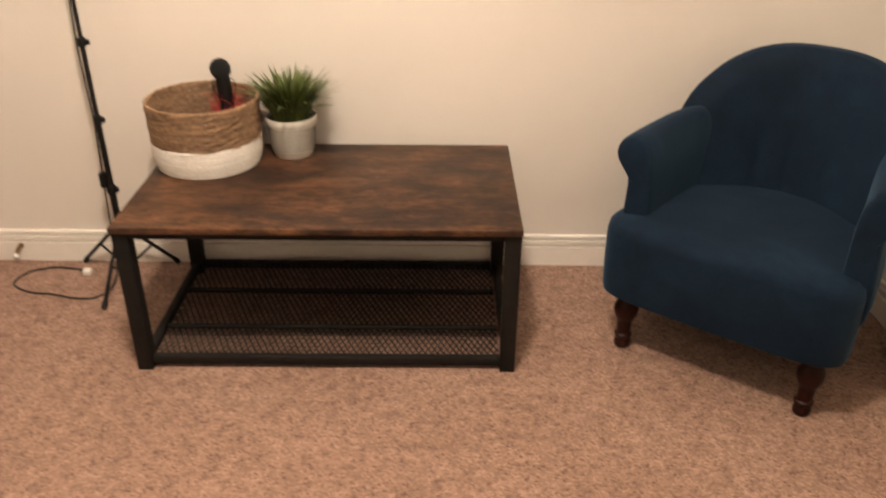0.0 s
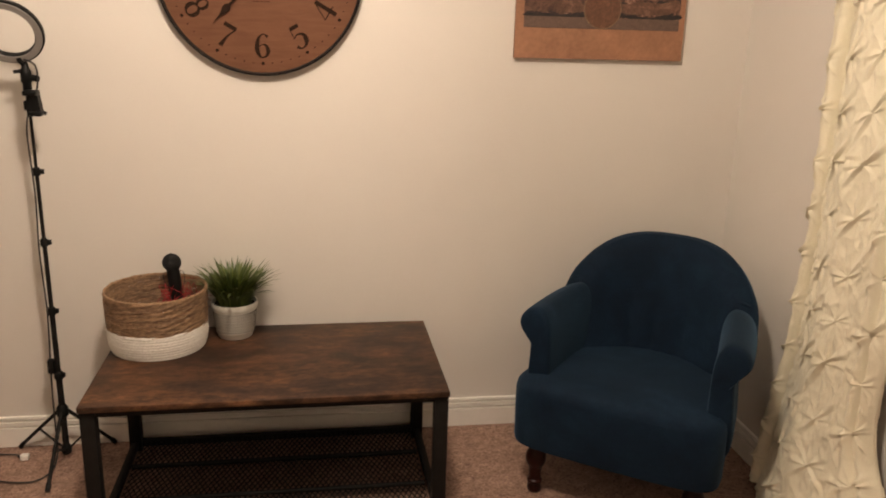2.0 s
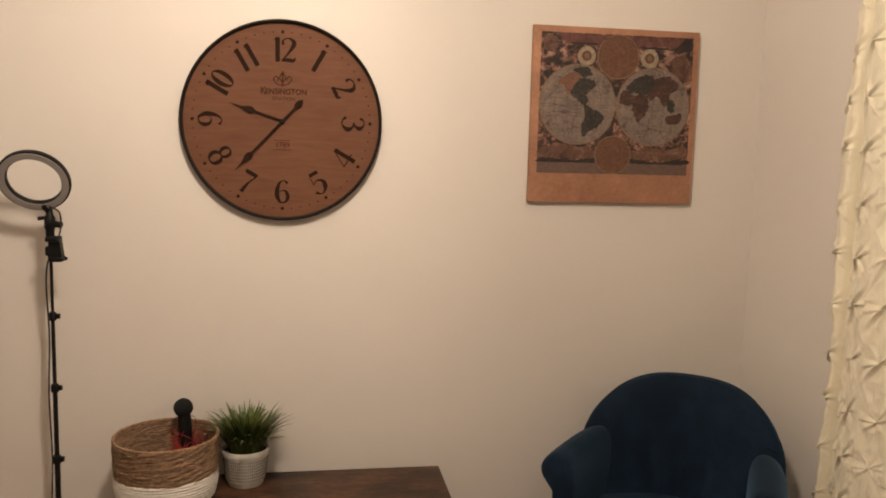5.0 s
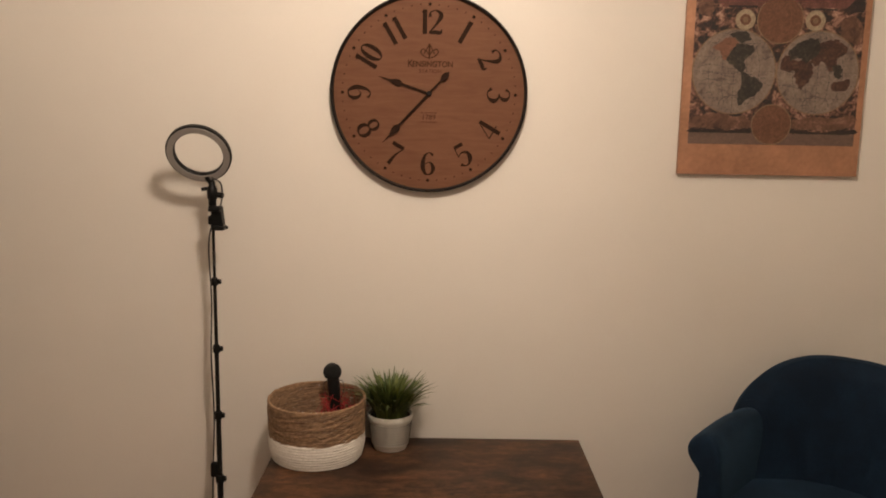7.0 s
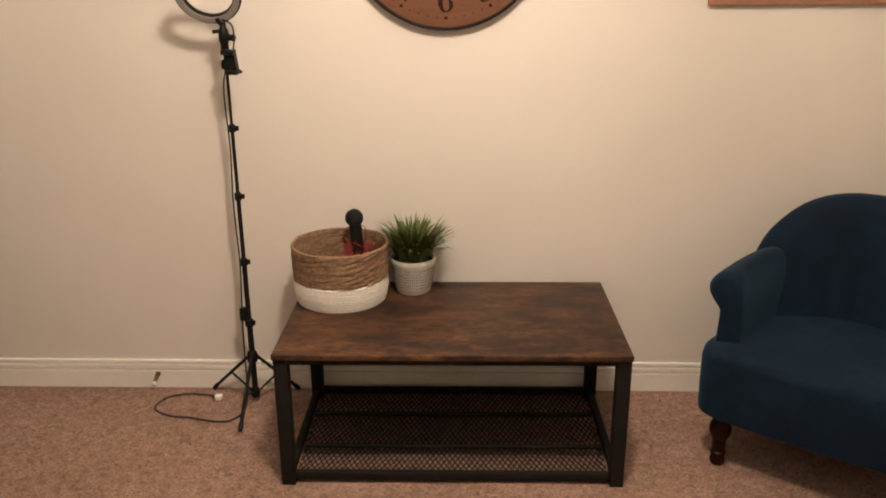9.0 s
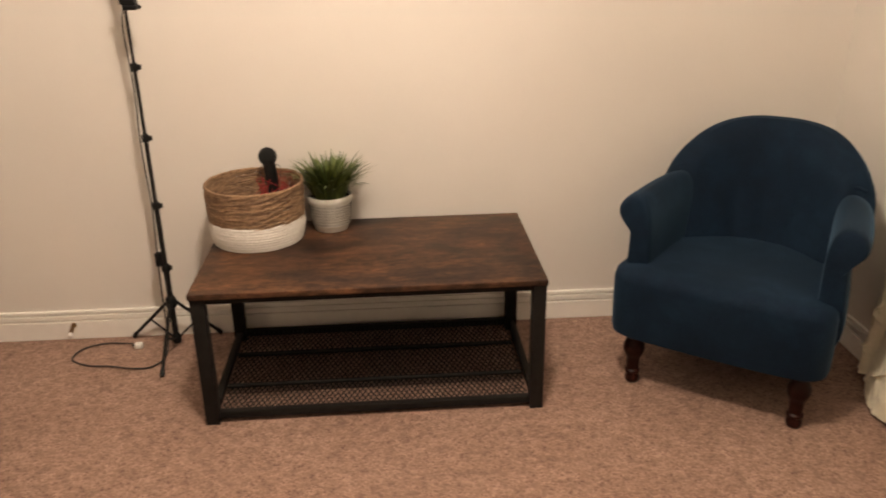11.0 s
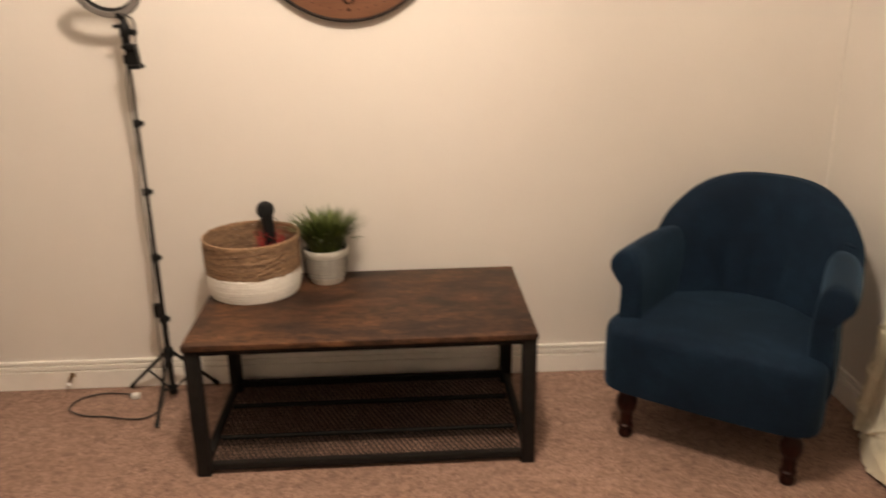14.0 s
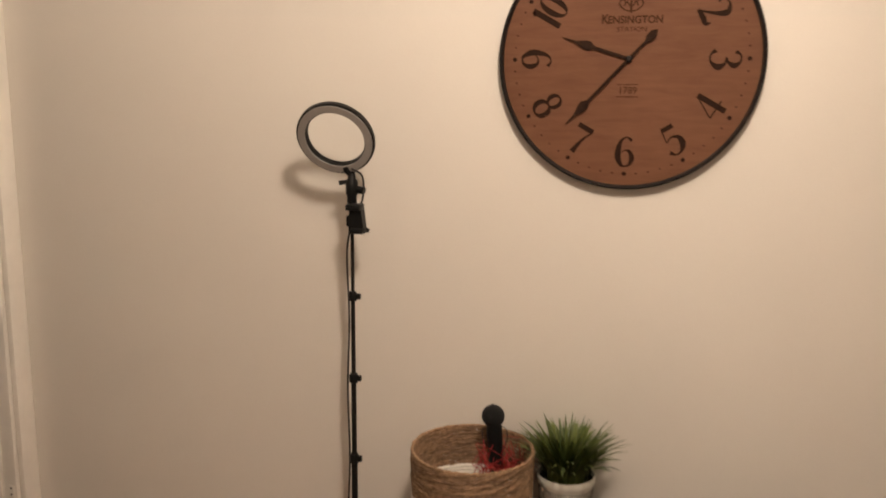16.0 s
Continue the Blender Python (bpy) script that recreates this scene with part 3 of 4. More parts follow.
def arm(side):
    """Rolled arm: a curling section carried from the front to the back."""
    sec = [(0.242, 0.26), (0.243, 0.42), (0.244, 0.54), (0.250, 0.60), (0.268, 0.638), (0.295, 0.650), (0.326, 0.641), (0.349, 0.622), (0.359, 0.597), (0.352, 0.572), (0.334, 0.561), (0.315, 0.545), (0.314, 0.50), (0.324, 0.40), (0.330, 0.26)]
    bm, rings = bmesh.new(), []
    cx, cz = 0.285, 0.52
    for y, s, lift, tuck in ((-0.006, 0.80, 0.0, 0), (0.004, 0.95, 0.0, 0), (0.02, 1.0, 0.0, 0), (0.10, 1.0, 0.0, 0.004), (0.20, 1.0, 0.002, 0.012), (0.28, 0.98, 0.005, 0.022), (0.36, 0.92, 0.008, 0.034), (0.40, 0.75, 0.008, 0.045)):
        ring = []
        for x, z in sec:
            k = max(0.0, min(1.0, (z - 0.45) / 0.15))
            px, pz = cx + (x - cx) * s, cz + (z - cz) * (s if z > 0.4 else 1)
            ring.append(bm.verts.new(((0.018 if side > 0 else 0.010) + side * (px - tuck), y + (0.045 * max(0, 0.56 - z) / 0.26 if y < 0.03 else 0) * 0.4, pz + lift * k)))
        rings.append(ring)
    n = len(sec)
    for a, b in zip(rings, rings[1:]):
        for k in range(n):
            bm.faces.new((a[k], a[(k + 1) % n], b[(k + 1) % n], b[k]))
    bm.faces.new(rings[0]), bm.faces.new(rings[-1][::-1])
    return bm


for s in (-1, 1):
    a = sub(part("armrest", arm(s), VELVET, chair), 2)
    mid = 0.018 if s > 0 else 0.010
    seam = smooth_path([(mid + s * 0.206, 0.352, 0.41), (mid + s * 0.205, 0.360, 0.52), (mid + s * 0.209, 0.364, 0.595), (mid + s * 0.228, 0.368, 0.640), (mid + s * 0.262, 0.374, 0.658), (mid + s * 0.292, 0.380, 0.648)], 6)
    part("piping", tube(seam, 0.0065, 8), VELVET, a)
LEG = [(0, 0), (0.0195, 0), (0.0225, 0.004), (0.0240, 0.016), (0.0200, 0.030), (0.0250, 0.036), (0.0250, 0.042), (0.0200, 0.047), (0.0205, 0.065), (0.0215, 0.080), (0.0230, 0.090), (0.0295, 0.102), (0.0340, 0.114), (0.0350, 0.126), (0.0335, 0.139), (0.0270, 0.152), (0.0230, 0.160), (0.0260, 0.170), (0.0265, 0.19), (0, 0.19)]
for x, y in ((-0.257, 0.0), (0.257, 0.0), (-0.215, 0.43), (0.215, 0.43)):
    part("leg", lathe(LEG, 28), MAHOG, chair, "dark mahogany turned leg").matrix_basis = pose(x, y, 0.002)


# ---- curtain ----
def curtain_sheet():
    """Ivory panel with a lattice of pinched tucks, its hem spread over the carpet."""

    def rnd(i, j, k):
        return math.fmod(abs(math.sin(i * 12.9898 + j * 78.233 + k * 37.719) * 43758.5453), 1.0)

    # the creases that leave a knot: direction in cells, strength; gentle above the crest, steep below
    arms = [(-0.71, 0.71, 1.0), (0.71, -0.71, 0.95), (-0.95, 0.30, 0.6), (0.95, -0.25, 0.6), (0.71, 0.71, 0.5), (-0.71, -0.71, 0.5), (0.08, 1.0, 0.5), (-0.08, -1.0, 0.5)]

    def tucks(s, z):
        """Height of the cloth: pinched knots with straight folds that fan out of them."""
        w1, w2 = noise.noise(Vector((s * 4, z * 4, 12.0))), noise.noise(Vector((s * 4, z * 4, 22.0)))
        a, b = s / 0.205 - 0.30 + 0.13 * w1, z / 0.148 + 0.16 * w2 + 0.08 * math.floor(s / 0.205 + 0.2)
        ca, cb = math.floor(a), math.floor(b)
        fa, fb = a - ca, b - cb
        tent = 2 * min(fa, 1 - fa, fb, 1 - fb)
        h = tent * (0.010 * rnd(ca, cb, 2) - 0.004 + 0.024 * ((rnd(ca, cb, 7) - 0.5) * (fa - 0.5) + (rnd(ca, cb, 8) - 0.5) * (fb - 0.5)))
        top = 0.0
        for i in (ca, ca + 1):
            for j in (cb, cb + 1):
                da, db = a - i, b - j
                if da * da + db * db > 1.2:
                    continue
                for n, (va, vb, k) in enumerate(arms):
                    swing = 0.3 * (rnd(i, j, 30 + n) - 0.5)
                    pa, pb = va - swing * vb, vb + swing * va
                    along = da * pa + db * pb
                    if along < 0.0:
                        continue
                    across = db * pa - da * pb
                    reach = 0.55 + 0.60 * rnd(i, j, 10 + n)
                    wide = (0.022 + 0.34 * along) * (1.0 if across * pa > 0 else 0.40)
                    crest = max(0.0, 1 - abs(across) / wide) * max(0.0, 1 - along / reach)
                    top = max(top, 0.021 * k * (0.35 + 0.8 * rnd(i, j, 20 + n)) * crest)
        h += top
        crumple = 1 - 2 * abs(noise.noise(Vector((s * 13 + 9 * z, z * 12 - 4 * s, 5.0))))
        h += 0.0036 * crumple + 0.0018 * (1 - 2 * abs(noise.noise(Vector((s * 30 - 12 * z, z * 24, 15.0)))))
        return h

    def f(u, v):
        z = 0.004 + 2.25 * v
        low = max(0.0, 1 - z / 0.55)
        flare = max(0.0, 1 - z / 0.36)
        y0 = 1.305 + 0.045 * min(1.0, max(0.0, z - 0.30) / 0.3) - 0.012 * max(0.0, z - 0.5) + 0.025 * math.exp(-(((z - 0.42) / 0.13) ** 2)) - 0.085 * flare ** 1.2
        y1 = 1.800 + 0.090 * low ** 1.5 + 0.012 * math.sin(5 * z)
        y = y0 + (y1 - y0) * u
        bulge = (0.055 + 0.012 * math.sin(3 * u + 1.0)) * math.sin(math.pi * min(1, max(0, u)) ** 0.8) ** 0.6
        bulge += low * (0.064 * math.sin(math.pi * u ** 0.9) ** 0.7 - 0.035 * (1 - u) ** 3)
        fold = 0.010 * math.sin(2 * math.pi * (2.2 * u + 0.12 * math.sin(2.1 * z))) * (0.5 + 0.5 * math.sin(math.pi * u))
        wn = noise.noise(Vector((u * 4.7, z * 3, 2.0)))
        tuck = tucks(u * 0.74, z)
        rim = min(1.0, 0.3 + u / 0.03, (1 - u) / 0.05 + 0.4)
        sway = 0.02 * math.sin(2.3 * z + 0.5) + 0.012 * noise.noise(Vector((1.0, z * 3, 0.3)))
        fold -= 0.026 * math.exp(-(((u - 0.83 - sway) / 0.020) ** 2)) - 0.014 * math.exp(-(((u - 0.89 - sway) / 0.03) ** 2))
        fold -= 0.012 * math.exp(-(((u - 0.10 + sway) / 0.014) ** 2)) - 0.010 * math.exp(-(((u - 0.14 + sway) / 0.02) ** 2))
        x = 1.638 - bulge - fold - 0.004 * wn - rim * tuck
        y += 0.006 * wn + 0.25 * tuck * rim
        lift = 0.14 * max(0.0, 1 - u / 0.20) ** 1.2 * low ** 3 + 0.06 * max(0.0, (u - 0.8) / 0.2) * low ** 3
        lift += (0.012 * noise.noise(Vector((u * 9, 2.0, 7.0))) + 0.008 * (1 + math.sin(17 * u))) * low ** 6
        return (min(x, X1 - 0.018), y, z + lift)

    return grid(300, 760, f)


cur = part("curtain", curtain_sheet(), IVORY)
cur.data.set_sharp_from_angle(angle=radians(24))
sol = cur.modifiers.new("cloth", "SOLIDIFY")
sol.thickness = 0.0015
SHEER = varied("white_sheer_lining", (0.82, 0.77, 0.70), 0.8, 0, 40, 0.06)
SHEER.node_tree.nodes["Principled BSDF"].inputs["Subsurface Weight"].default_value = 0.1
SHEER.node_tree.nodes["Principled BSDF"].inputs["Alpha"].default_value = 0.86


def lining_sheet(u, v):
    """Thin backing that shows past the window edge of the panel."""
    z = 0.60 + 1.65 * v
    y = 1.300 - 0.012 * max(0.0, z - 0.5) + 0.006 * math.sin(3.1 * z) + 0.07 * max(0.0, (0.85 - z) / 0.25) ** 2 + 0.20 * u
    return (1.628 - 0.010 * math.sin(16 * u + 1.5 * z) - 0.006 * math.sin(7 * z) * (1 - u), y, z)


part("lining", grid(14, 60, lining_sheet), SHEER, cur, "white sheer backing of the curtain")
tagged(cur, "ivory pintucked curtain panel hanging to the carpet", "curtain")

# ---- wall clock ----
CLK = (-0.051, Y1, 1.659)
clock = thing("wall_clock", "large round brown wooden wall clock with black rim", "clock", pose(CLK[0], Y1, CLK[2], 90, 0, 0) @ Matrix.Diagonal((0.965, 0.965, 1, 1)))
R = 0.343
part("rim", lathe([(R - 0.0105, 0.0), (R - 0.002, 0.0), (R, 0.004), (R, 0.028), (R - 0.002, 0.031), (R - 0.005, 0.032), (R - 0.0085, 0.029), (R - 0.0095, 0.016), (R - 0.0105, 0.014)], 128, closed=True), IRON, clock)
face = part("face", lathe([(0, 0.014), (R - 0.0102, 0.014), (R - 0.0102, 0.006), (0, 0.006)], 128), CLOCKW, clock, "brown wood-grain dial")
FZ = 0.0146


def lettering(text, size, material, parent, m, name="numeral", wide=1.0, bold=0.0):
    cu = bpy.data.curves.new(name, "FONT")
    cu.body, cu.size, cu.align_x, cu.align_y, cu.extrude, cu.offset = text, size, "CENTER", "CENTER", 0.0004, bold
    tmp = bpy.data.objects.new("tmp", cu)
    scene.collection.objects.link(tmp)
    bpy.context.view_layer.update()
    me = bpy.data.meshes.new_from_object(tmp.evaluated_get(bpy.context.evaluated_depsgraph_get()))
    bpy.data.objects.remove(tmp)
    me.materials.clear()
    me.materials.append(material)
    me.name = name
    ob = new(name, me)
    ob.parent = parent
    ob.matrix_basis = m @ Matrix.Diagonal((wide, 1, 1, 1))
    return ob


def ribbon(stroke, bm):
    """A flat pen stroke: (x, y, width) along it."""
    p = smooth_path([(x, y, w) for x, y, w in stroke], 6) if len(stroke) > 2 else [Vector(q) for q in stroke]
    left, right = [], []
    for i, q in enumerate(p):
        d = (p[min(i + 1, len(p) - 1)] - p[max(i - 1, 0)]).xy
        d = d.normalized() if d.length > 1e-6 else Vector((1, 0))
        n = Vector((-d.y, d.x)) * max(0.015, q.z) / 2
        left.append(q.xy + n), right.append(q.xy - n)
    for i in range(len(p) - 1):
        v = [bm.verts.new((*c, z)) for c in (left[i], left[i + 1], right[i + 1], right[i]) for z in (0, 0.008)]
        for f in ((0, 2, 4, 6), (1, 3, 5, 7), (0, 1, 3, 2), (4, 5, 7, 6)):
            bm.faces.new([v[k] for k in f])


def oval(cx, cy, rx, ry, thick, thin):
    return [(cx + rx * math.cos(a), cy + ry * math.sin(a), thin + (thick - thin) * abs(math.cos(a)) ** 1.5) for a in (2 * math.pi * k / 12 for k in range(13))]


SIX = [[(0.20, 0.86, 0.11), (0.05, 0.97, 0.04), (-0.12, 0.85, 0.09), (-0.20, 0.55, 0.16), (-0.20, 0.30, 0.17), (-0.10, 0.07, 0.10), (0, 0.03, 0.05), (0.13, 0.08, 0.08), (0.21, 0.28, 0.15), (0.14, 0.50, 0.10), (0, 0.55, 0.04), (-0.13, 0.46, 0.03)]]
PEN = {
    "0": [oval(0, 0.5, 0.19, 0.47, 0.17, 0.04)],
    "1": [[(0.02, 0.0, 0.17), (0.02, 1.0, 0.17)], [(-0.10, 0.88, 0.05), (0.02, 0.97, 0.07)]],
    "2": [[(-0.20, 0.70, 0.13), (-0.19, 0.88, 0.06), (0, 0.97, 0.05), (0.19, 0.86, 0.14), (0.21, 0.70, 0.17), (0.05, 0.42, 0.09), (-0.24, 0.05, 0.04)], [(-0.25, 0.07, 0.10), (0, 0.08, 0.15), (0.2, 0.06, 0.12), (0.26, 0.20, 0.03)]],
    "3": [[(-0.20, 0.80, 0.12), (-0.10, 0.95, 0.05), (0.08, 0.95, 0.06), (0.20, 0.78, 0.16), (0.10, 0.58, 0.08), (-0.04, 0.53, 0.04)], [(-0.04, 0.53, 0.04), (0.14, 0.48, 0.08), (0.24, 0.28, 0.18), (0.10, 0.06, 0.07), (-0.10, 0.04, 0.05), (-0.24, 0.20, 0.13)]],
    "4": [[(0.10, 0.0, 0.16), (0.10, 1.0, 0.16)], [(0.06, 0.98, 0.035), (-0.28, 0.30, 0.035)], [(-0.29, 0.28, 0.045), (0.29, 0.28, 0.045)]],
    "5": [[(-0.16, 0.92, 0.14), (0.20, 0.92, 0.14)], [(-0.15, 0.95, 0.035), (-0.18, 0.50, 0.035)], [(-0.18, 0.50, 0.03), (0, 0.60, 0.05), (0.20, 0.50, 0.12), (0.22, 0.26, 0.18), (0.08, 0.05, 0.08), (-0.10, 0.03, 0.05), (-0.23, 0.17, 0.13)]],
    "6": SIX,
    "7": [[(-0.25, 0.90, 0.15), (0.25, 0.90, 0.15)], [(0.25, 0.90, 0.04), (0.08, 0.50, 0.08), (0.0, 0.02, 0.17)]],
    "8": [oval(0, 0.75, 0.17, 0.22, 0.13, 0.05), oval(0, 0.28, 0.21, 0.26, 0.16, 0.05)],
    "9": [[(-x, 1 - y, w) for x, y, w in SIX[0]]],
}


def numeral(text, size, parent, m):
    bm = bmesh.new()
    for k, ch in enumerate(text):
        off = (k - (len(text) - 1) / 2) * (0.46 if text[0] == "1" else 0.6)
        for stroke in PEN[ch]:
            ribbon([(1.08 * x + off, y - 0.5, 1.10 * w) for x, y, w in stroke], bm)
    ob = part("numeral", bm, INK, parent, "", False)
    ob.matrix_basis = m @ Matrix.Diagonal((size, size, size, 1))
    return ob


for h in range(1, 13):
    a = radians(90 - 30 * h)
    turn = -30 * h if h in (10, 11, 12, 1, 2, 3, 9) else -30 * h + 180
    numeral(str(h), 0.082, face, pose(0.243 * math.cos(a), 0.243 * math.sin(a), FZ - 0.0003, 0, 0, turn))
for mnt in range(60):
    a, big = radians(6 * mnt), mnt % 5 == 0
    d = part("minute_dot", lathe([(0, 0.0008), (0.0058 if big else 0.0023, 0.0008), (0.0058 if big else 0.0023, 0)], 12), INK, face)
    d.matrix_basis = pose(0.302 * math.cos(a), 0.302 * math.sin(a), FZ - 0.0004)
lettering("K", 0.034, FADED, face, pose(-0.066, 0.1015, FZ), "lettering", 0.86, 0.0006)
lettering("ENSINGTON", 0.027, FADED, face, pose(0.012, 0.100, FZ), "lettering", 0.92, 0.0006)
lettering("STATION", 0.017, FADED, face, pose(0.004, 0.076, FZ), "lettering", 1.1)
lettering("1789", 0.026, FADED, face, pose(0.0, -0.082, FZ), "lettering", 0.95)
for yy in (-0.066, -0.098):
    part("rule", box((-0.028, yy - 0.001, FZ - 0.0005), (0.028, yy + 0.001, FZ + 0.0004)), FADED, face)
orn = bmesh.new()
for s in (-1, 1):
    tube(smooth_path([(0, 0.122, 0), (s * 0.016, 0.126, 0), (s * 0.030, 0.140, 0), (s * 0.024, 0.152, 0), (s * 0.014, 0.146, 0), (s * 0.018, 0.136, 0)], 5), 0.002, 6, orn)
    tube(smooth_path([(0, 0.132, 0), (s * 0.010, 0.146, 0), (s * 0.006, 0.158, 0), (0, 0.168, 0)], 5), 0.002, 6, orn)
tube([(0, 0.118, 0), (0, 0.17, 0)], 0.003, 6, orn)
o = part("ornament", orn, FADED, face)
o.matrix_basis = pose(0, 0, FZ) @ Matrix.Diagonal((1, 1, 0.25, 1))


def clock_hand(length, tail, spade_at, spade_w):
    """A flat hand along +y with a spade and a pointed tip, and a tail."""
    w = 0.0042
    pts = [(w, 0), (w, spade_at - 0.022), (spade_w, spade_at - 0.008), (spade_w * 0.9, spade_at + 0.004), (0.003, spade_at + 0.028), (0.0006, length)]
    out = pts + [(-x, y) for x, y in pts[::-1]]
    if tail:
        back = [(-w * 0.8, -tail * 0.62), (-0.011, -tail * 0.76), (-0.010, -tail * 0.92), (0, -tail * 1.05), (0.010, -tail * 0.92), (0.011, -tail * 0.76), (w * 0.8, -tail * 0.62)]
        out += back
    return prism(out, 0, 0.0018)


part("hour_hand", clock_hand(0.185, 0.0, 0.118, 0.013), INK, clock, "", False).matrix_basis = pose(0, 0, 0.0175, 0, 0, 72)
part("minute_hand", clock_hand(0.235, 0.098, 0.172, 0.013), INK, clock, "", False).matrix_basis = pose(0, 0, 0.0205, 0, 0, 137)
part("hub", lathe([(0, 0.027), (0.006, 0.026), (0.009, 0.022), (0.009, 0.0145), (0, 0.0145)], 20), IRON, clock)

# ---- old world map picture ----
PW, PH = 0.612, 0.612
pic = thing("wall_picture", "wooden board print of an antique double-hemisphere world map", "picture", pose(1.106, Y1 - 0.002, 1.711, 90, 0, 0))
part("board", box((-PW / 2, -PH / 2, 0.0), (PW / 2, PH / 2, 0.019), 0.002), BOARD, pic, "tan wooden board")
DARKMAP = old_map_print("map_scenes", [(0.42, (0.010, 0.009, 0.010)), (0.49, (0.060, 0.026, 0.019)), (0.55, (0.19, 0.095, 0.066)), (0.64, (0.40, 0.25, 0.185))], 30, 0.5)
SEA = old_map_print("map_sea", [(0.30, (0.070, 0.052, 0.042)), (0.43, (0.175, 0.132, 0.108)), (0.75, (0.265, 0.205, 0.170))], 26, 0.8)
LANDG = old_map_print("map_land_dark", [(0.35, (0.012, 0.011, 0.010)), (0.55, (0.032, 0.027, 0.022)), (0.68, (0.10, 0.075, 0.055))], 45)
LANDR = old_map_print("map_land_red", [(0.35, (0.030, 0.014, 0.011)), (0.55, (0.070, 0.029, 0.020)), (0.70, (0.14, 0.075, 0.050))], 45)
LANDO = old_map_print("map_land_orange", [(0.3, (0.14, 0.062, 0.038)), (0.7, (0.21, 0.10, 0.062))], 40)
MEDAL = old_map_print("map_medallion", [(0.3, (0.075, 0.030, 0.017)), (0.55, (0.150, 0.066, 0.037)), (0.8, (0.215, 0.110, 0.064))], 48)
CREAM = old_map_print("map_cream", [(0.3, (0.22, 0.17, 0.11)), (0.7, (0.40, 0.33, 0.23))], 50)
RIMS = old_map_print("map_rim", [(0.3, (0.13, 0.08, 0.045)), (0.7, (0.24, 0.16, 0.09))], 60)
GREYB = old_map_print("map_caption_band", [(0.3, (0.10, 0.062, 0.048)), (0.7, (0.165, 0.105, 0.080))], 60)
PZ = 0.0195
sheet = part("map_print", box((-0.278, -0.203, 0.0185), (0.284, 0.284, PZ)), DARKMAP, pic, "dark mottled antique map print", False)


def disc(r, z0, z1, n=56, sx=1.0):
    return prism([(sx * r * math.cos(2 * math.pi * k / n), r * math.sin(2 * math.pi * k / n)) for k in range(n)], z0, z1)


def flat(name, outline, material, z=0.0, parent=sheet):
    return part(name, prism(outline, PZ + z, PZ + z + 0.0004), material, parent, "", False)


def ragged(points, seed, amount=0.0055, n=9):
    """A closed outline made uneven like a coast."""
    out, p = [], smooth_path([(*q, 0) for q in points + points[:1]], n)
    for k, q in enumerate(p[:-1]):
        w = noise.noise(Vector((q.x * 95, q.y * 95, seed))) * amount
        v = noise.noise(Vector((q.x * 95, q.y * 95, seed + 9.0))) * amount
        out.append((q.x + w, q.y + v))
    return out


# painted scenes: banks of cloud above, land and sea below
SCENE_TAN = old_map_print("map_scene_tan", [(0.35, (0.060, 0.026, 0.018)), (0.55, (0.150, 0.075, 0.048)), (0.72, (0.27, 0.155, 0.105))], 22, 1.0)
SCENE_PINK = old_map_print("map_scene_pink", [(0.35, (0.070, 0.026, 0.022)), (0.6, (0.150, 0.056, 0.045)), (0.75, (0.21, 0.10, 0.078))], 30, 0.6)
SCENE_DARK = old_map_print("map_scene_dark", [(0.40, (0.008, 0.008, 0.010)), (0.60, (0.030, 0.018, 0.016)), (0.75, (0.085, 0.045, 0.033))], 26, 0.8)
for n_, (pts, mat_) in enumerate((
        ([(-0.27, -0.115), (-0.20, -0.100), (-0.12, -0.108), (-0.07, -0.122), (-0.075, -0.145), (-0.16, -0.150), (-0.27, -0.148)], SCENE_TAN),
        ([(0.07, -0.118), (0.14, -0.105), (0.20, -0.112), (0.275, -0.100), (0.275, -0.140), (0.17, -0.152), (0.075, -0.145)], SCENE_TAN),
        ([(-0.27, -0.152), (-0.15, -0.156), (-0.07, -0.150), (-0.07, -0.163), (-0.27, -0.164)], SCENE_DARK),
        ([(0.07, -0.150), (0.17, -0.158), (0.275, -0.148), (0.275, -0.164), (0.07, -0.164)], SCENE_DARK),
        ([(0.215, 0.150), (0.275, 0.130), (0.278, 0.195), (0.245, 0.225), (0.205, 0.205)], SCENE_TAN),
        ([(-0.27, 0.225), (-0.235, 0.215), (-0.215, 0.245), (-0.235, 0.275), (-0.268, 0.270)], SCENE_TAN),
        ([(0.215, 0.238), (0.275, 0.236), (0.278, 0.278), (0.23, 0.276)], SCENE_DARK))):
    flat("painted_scene", ragged(pts, 20.0 + n_, 0.009, 5), mat_, 0.00002 + 0.00005 * (n_ % 3))
flat("top_banner_line", [(-0.18, 0.262), (0.21, 0.262), (0.215, 0.270), (-0.185, 0.270)], SCENE_PINK, 0.0008)
flat("top_banner_line", [(-0.17, 0.246), (-0.075, 0.246), (-0.075, 0.252), (-0.172, 0.252)], SCENE_DARK, 0.0008)
flat("top_banner_line", [(0.09, 0.240), (0.19, 0.240), (0.19, 0.246), (0.09, 0.246)], SCENE_DARK, 0.0008)
flat("caption_band", [(-0.2775, -0.2025), (0.2835, -0.2025), (0.2835, -0.165), (-0.2775, -0.165)], GREYB, 0.0002)
flat("banner", [(-0.19, 0.248), (0.22, 0.248), (0.25, 0.280), (-0.22, 0.280)], SCENE_PINK, 0.0004)
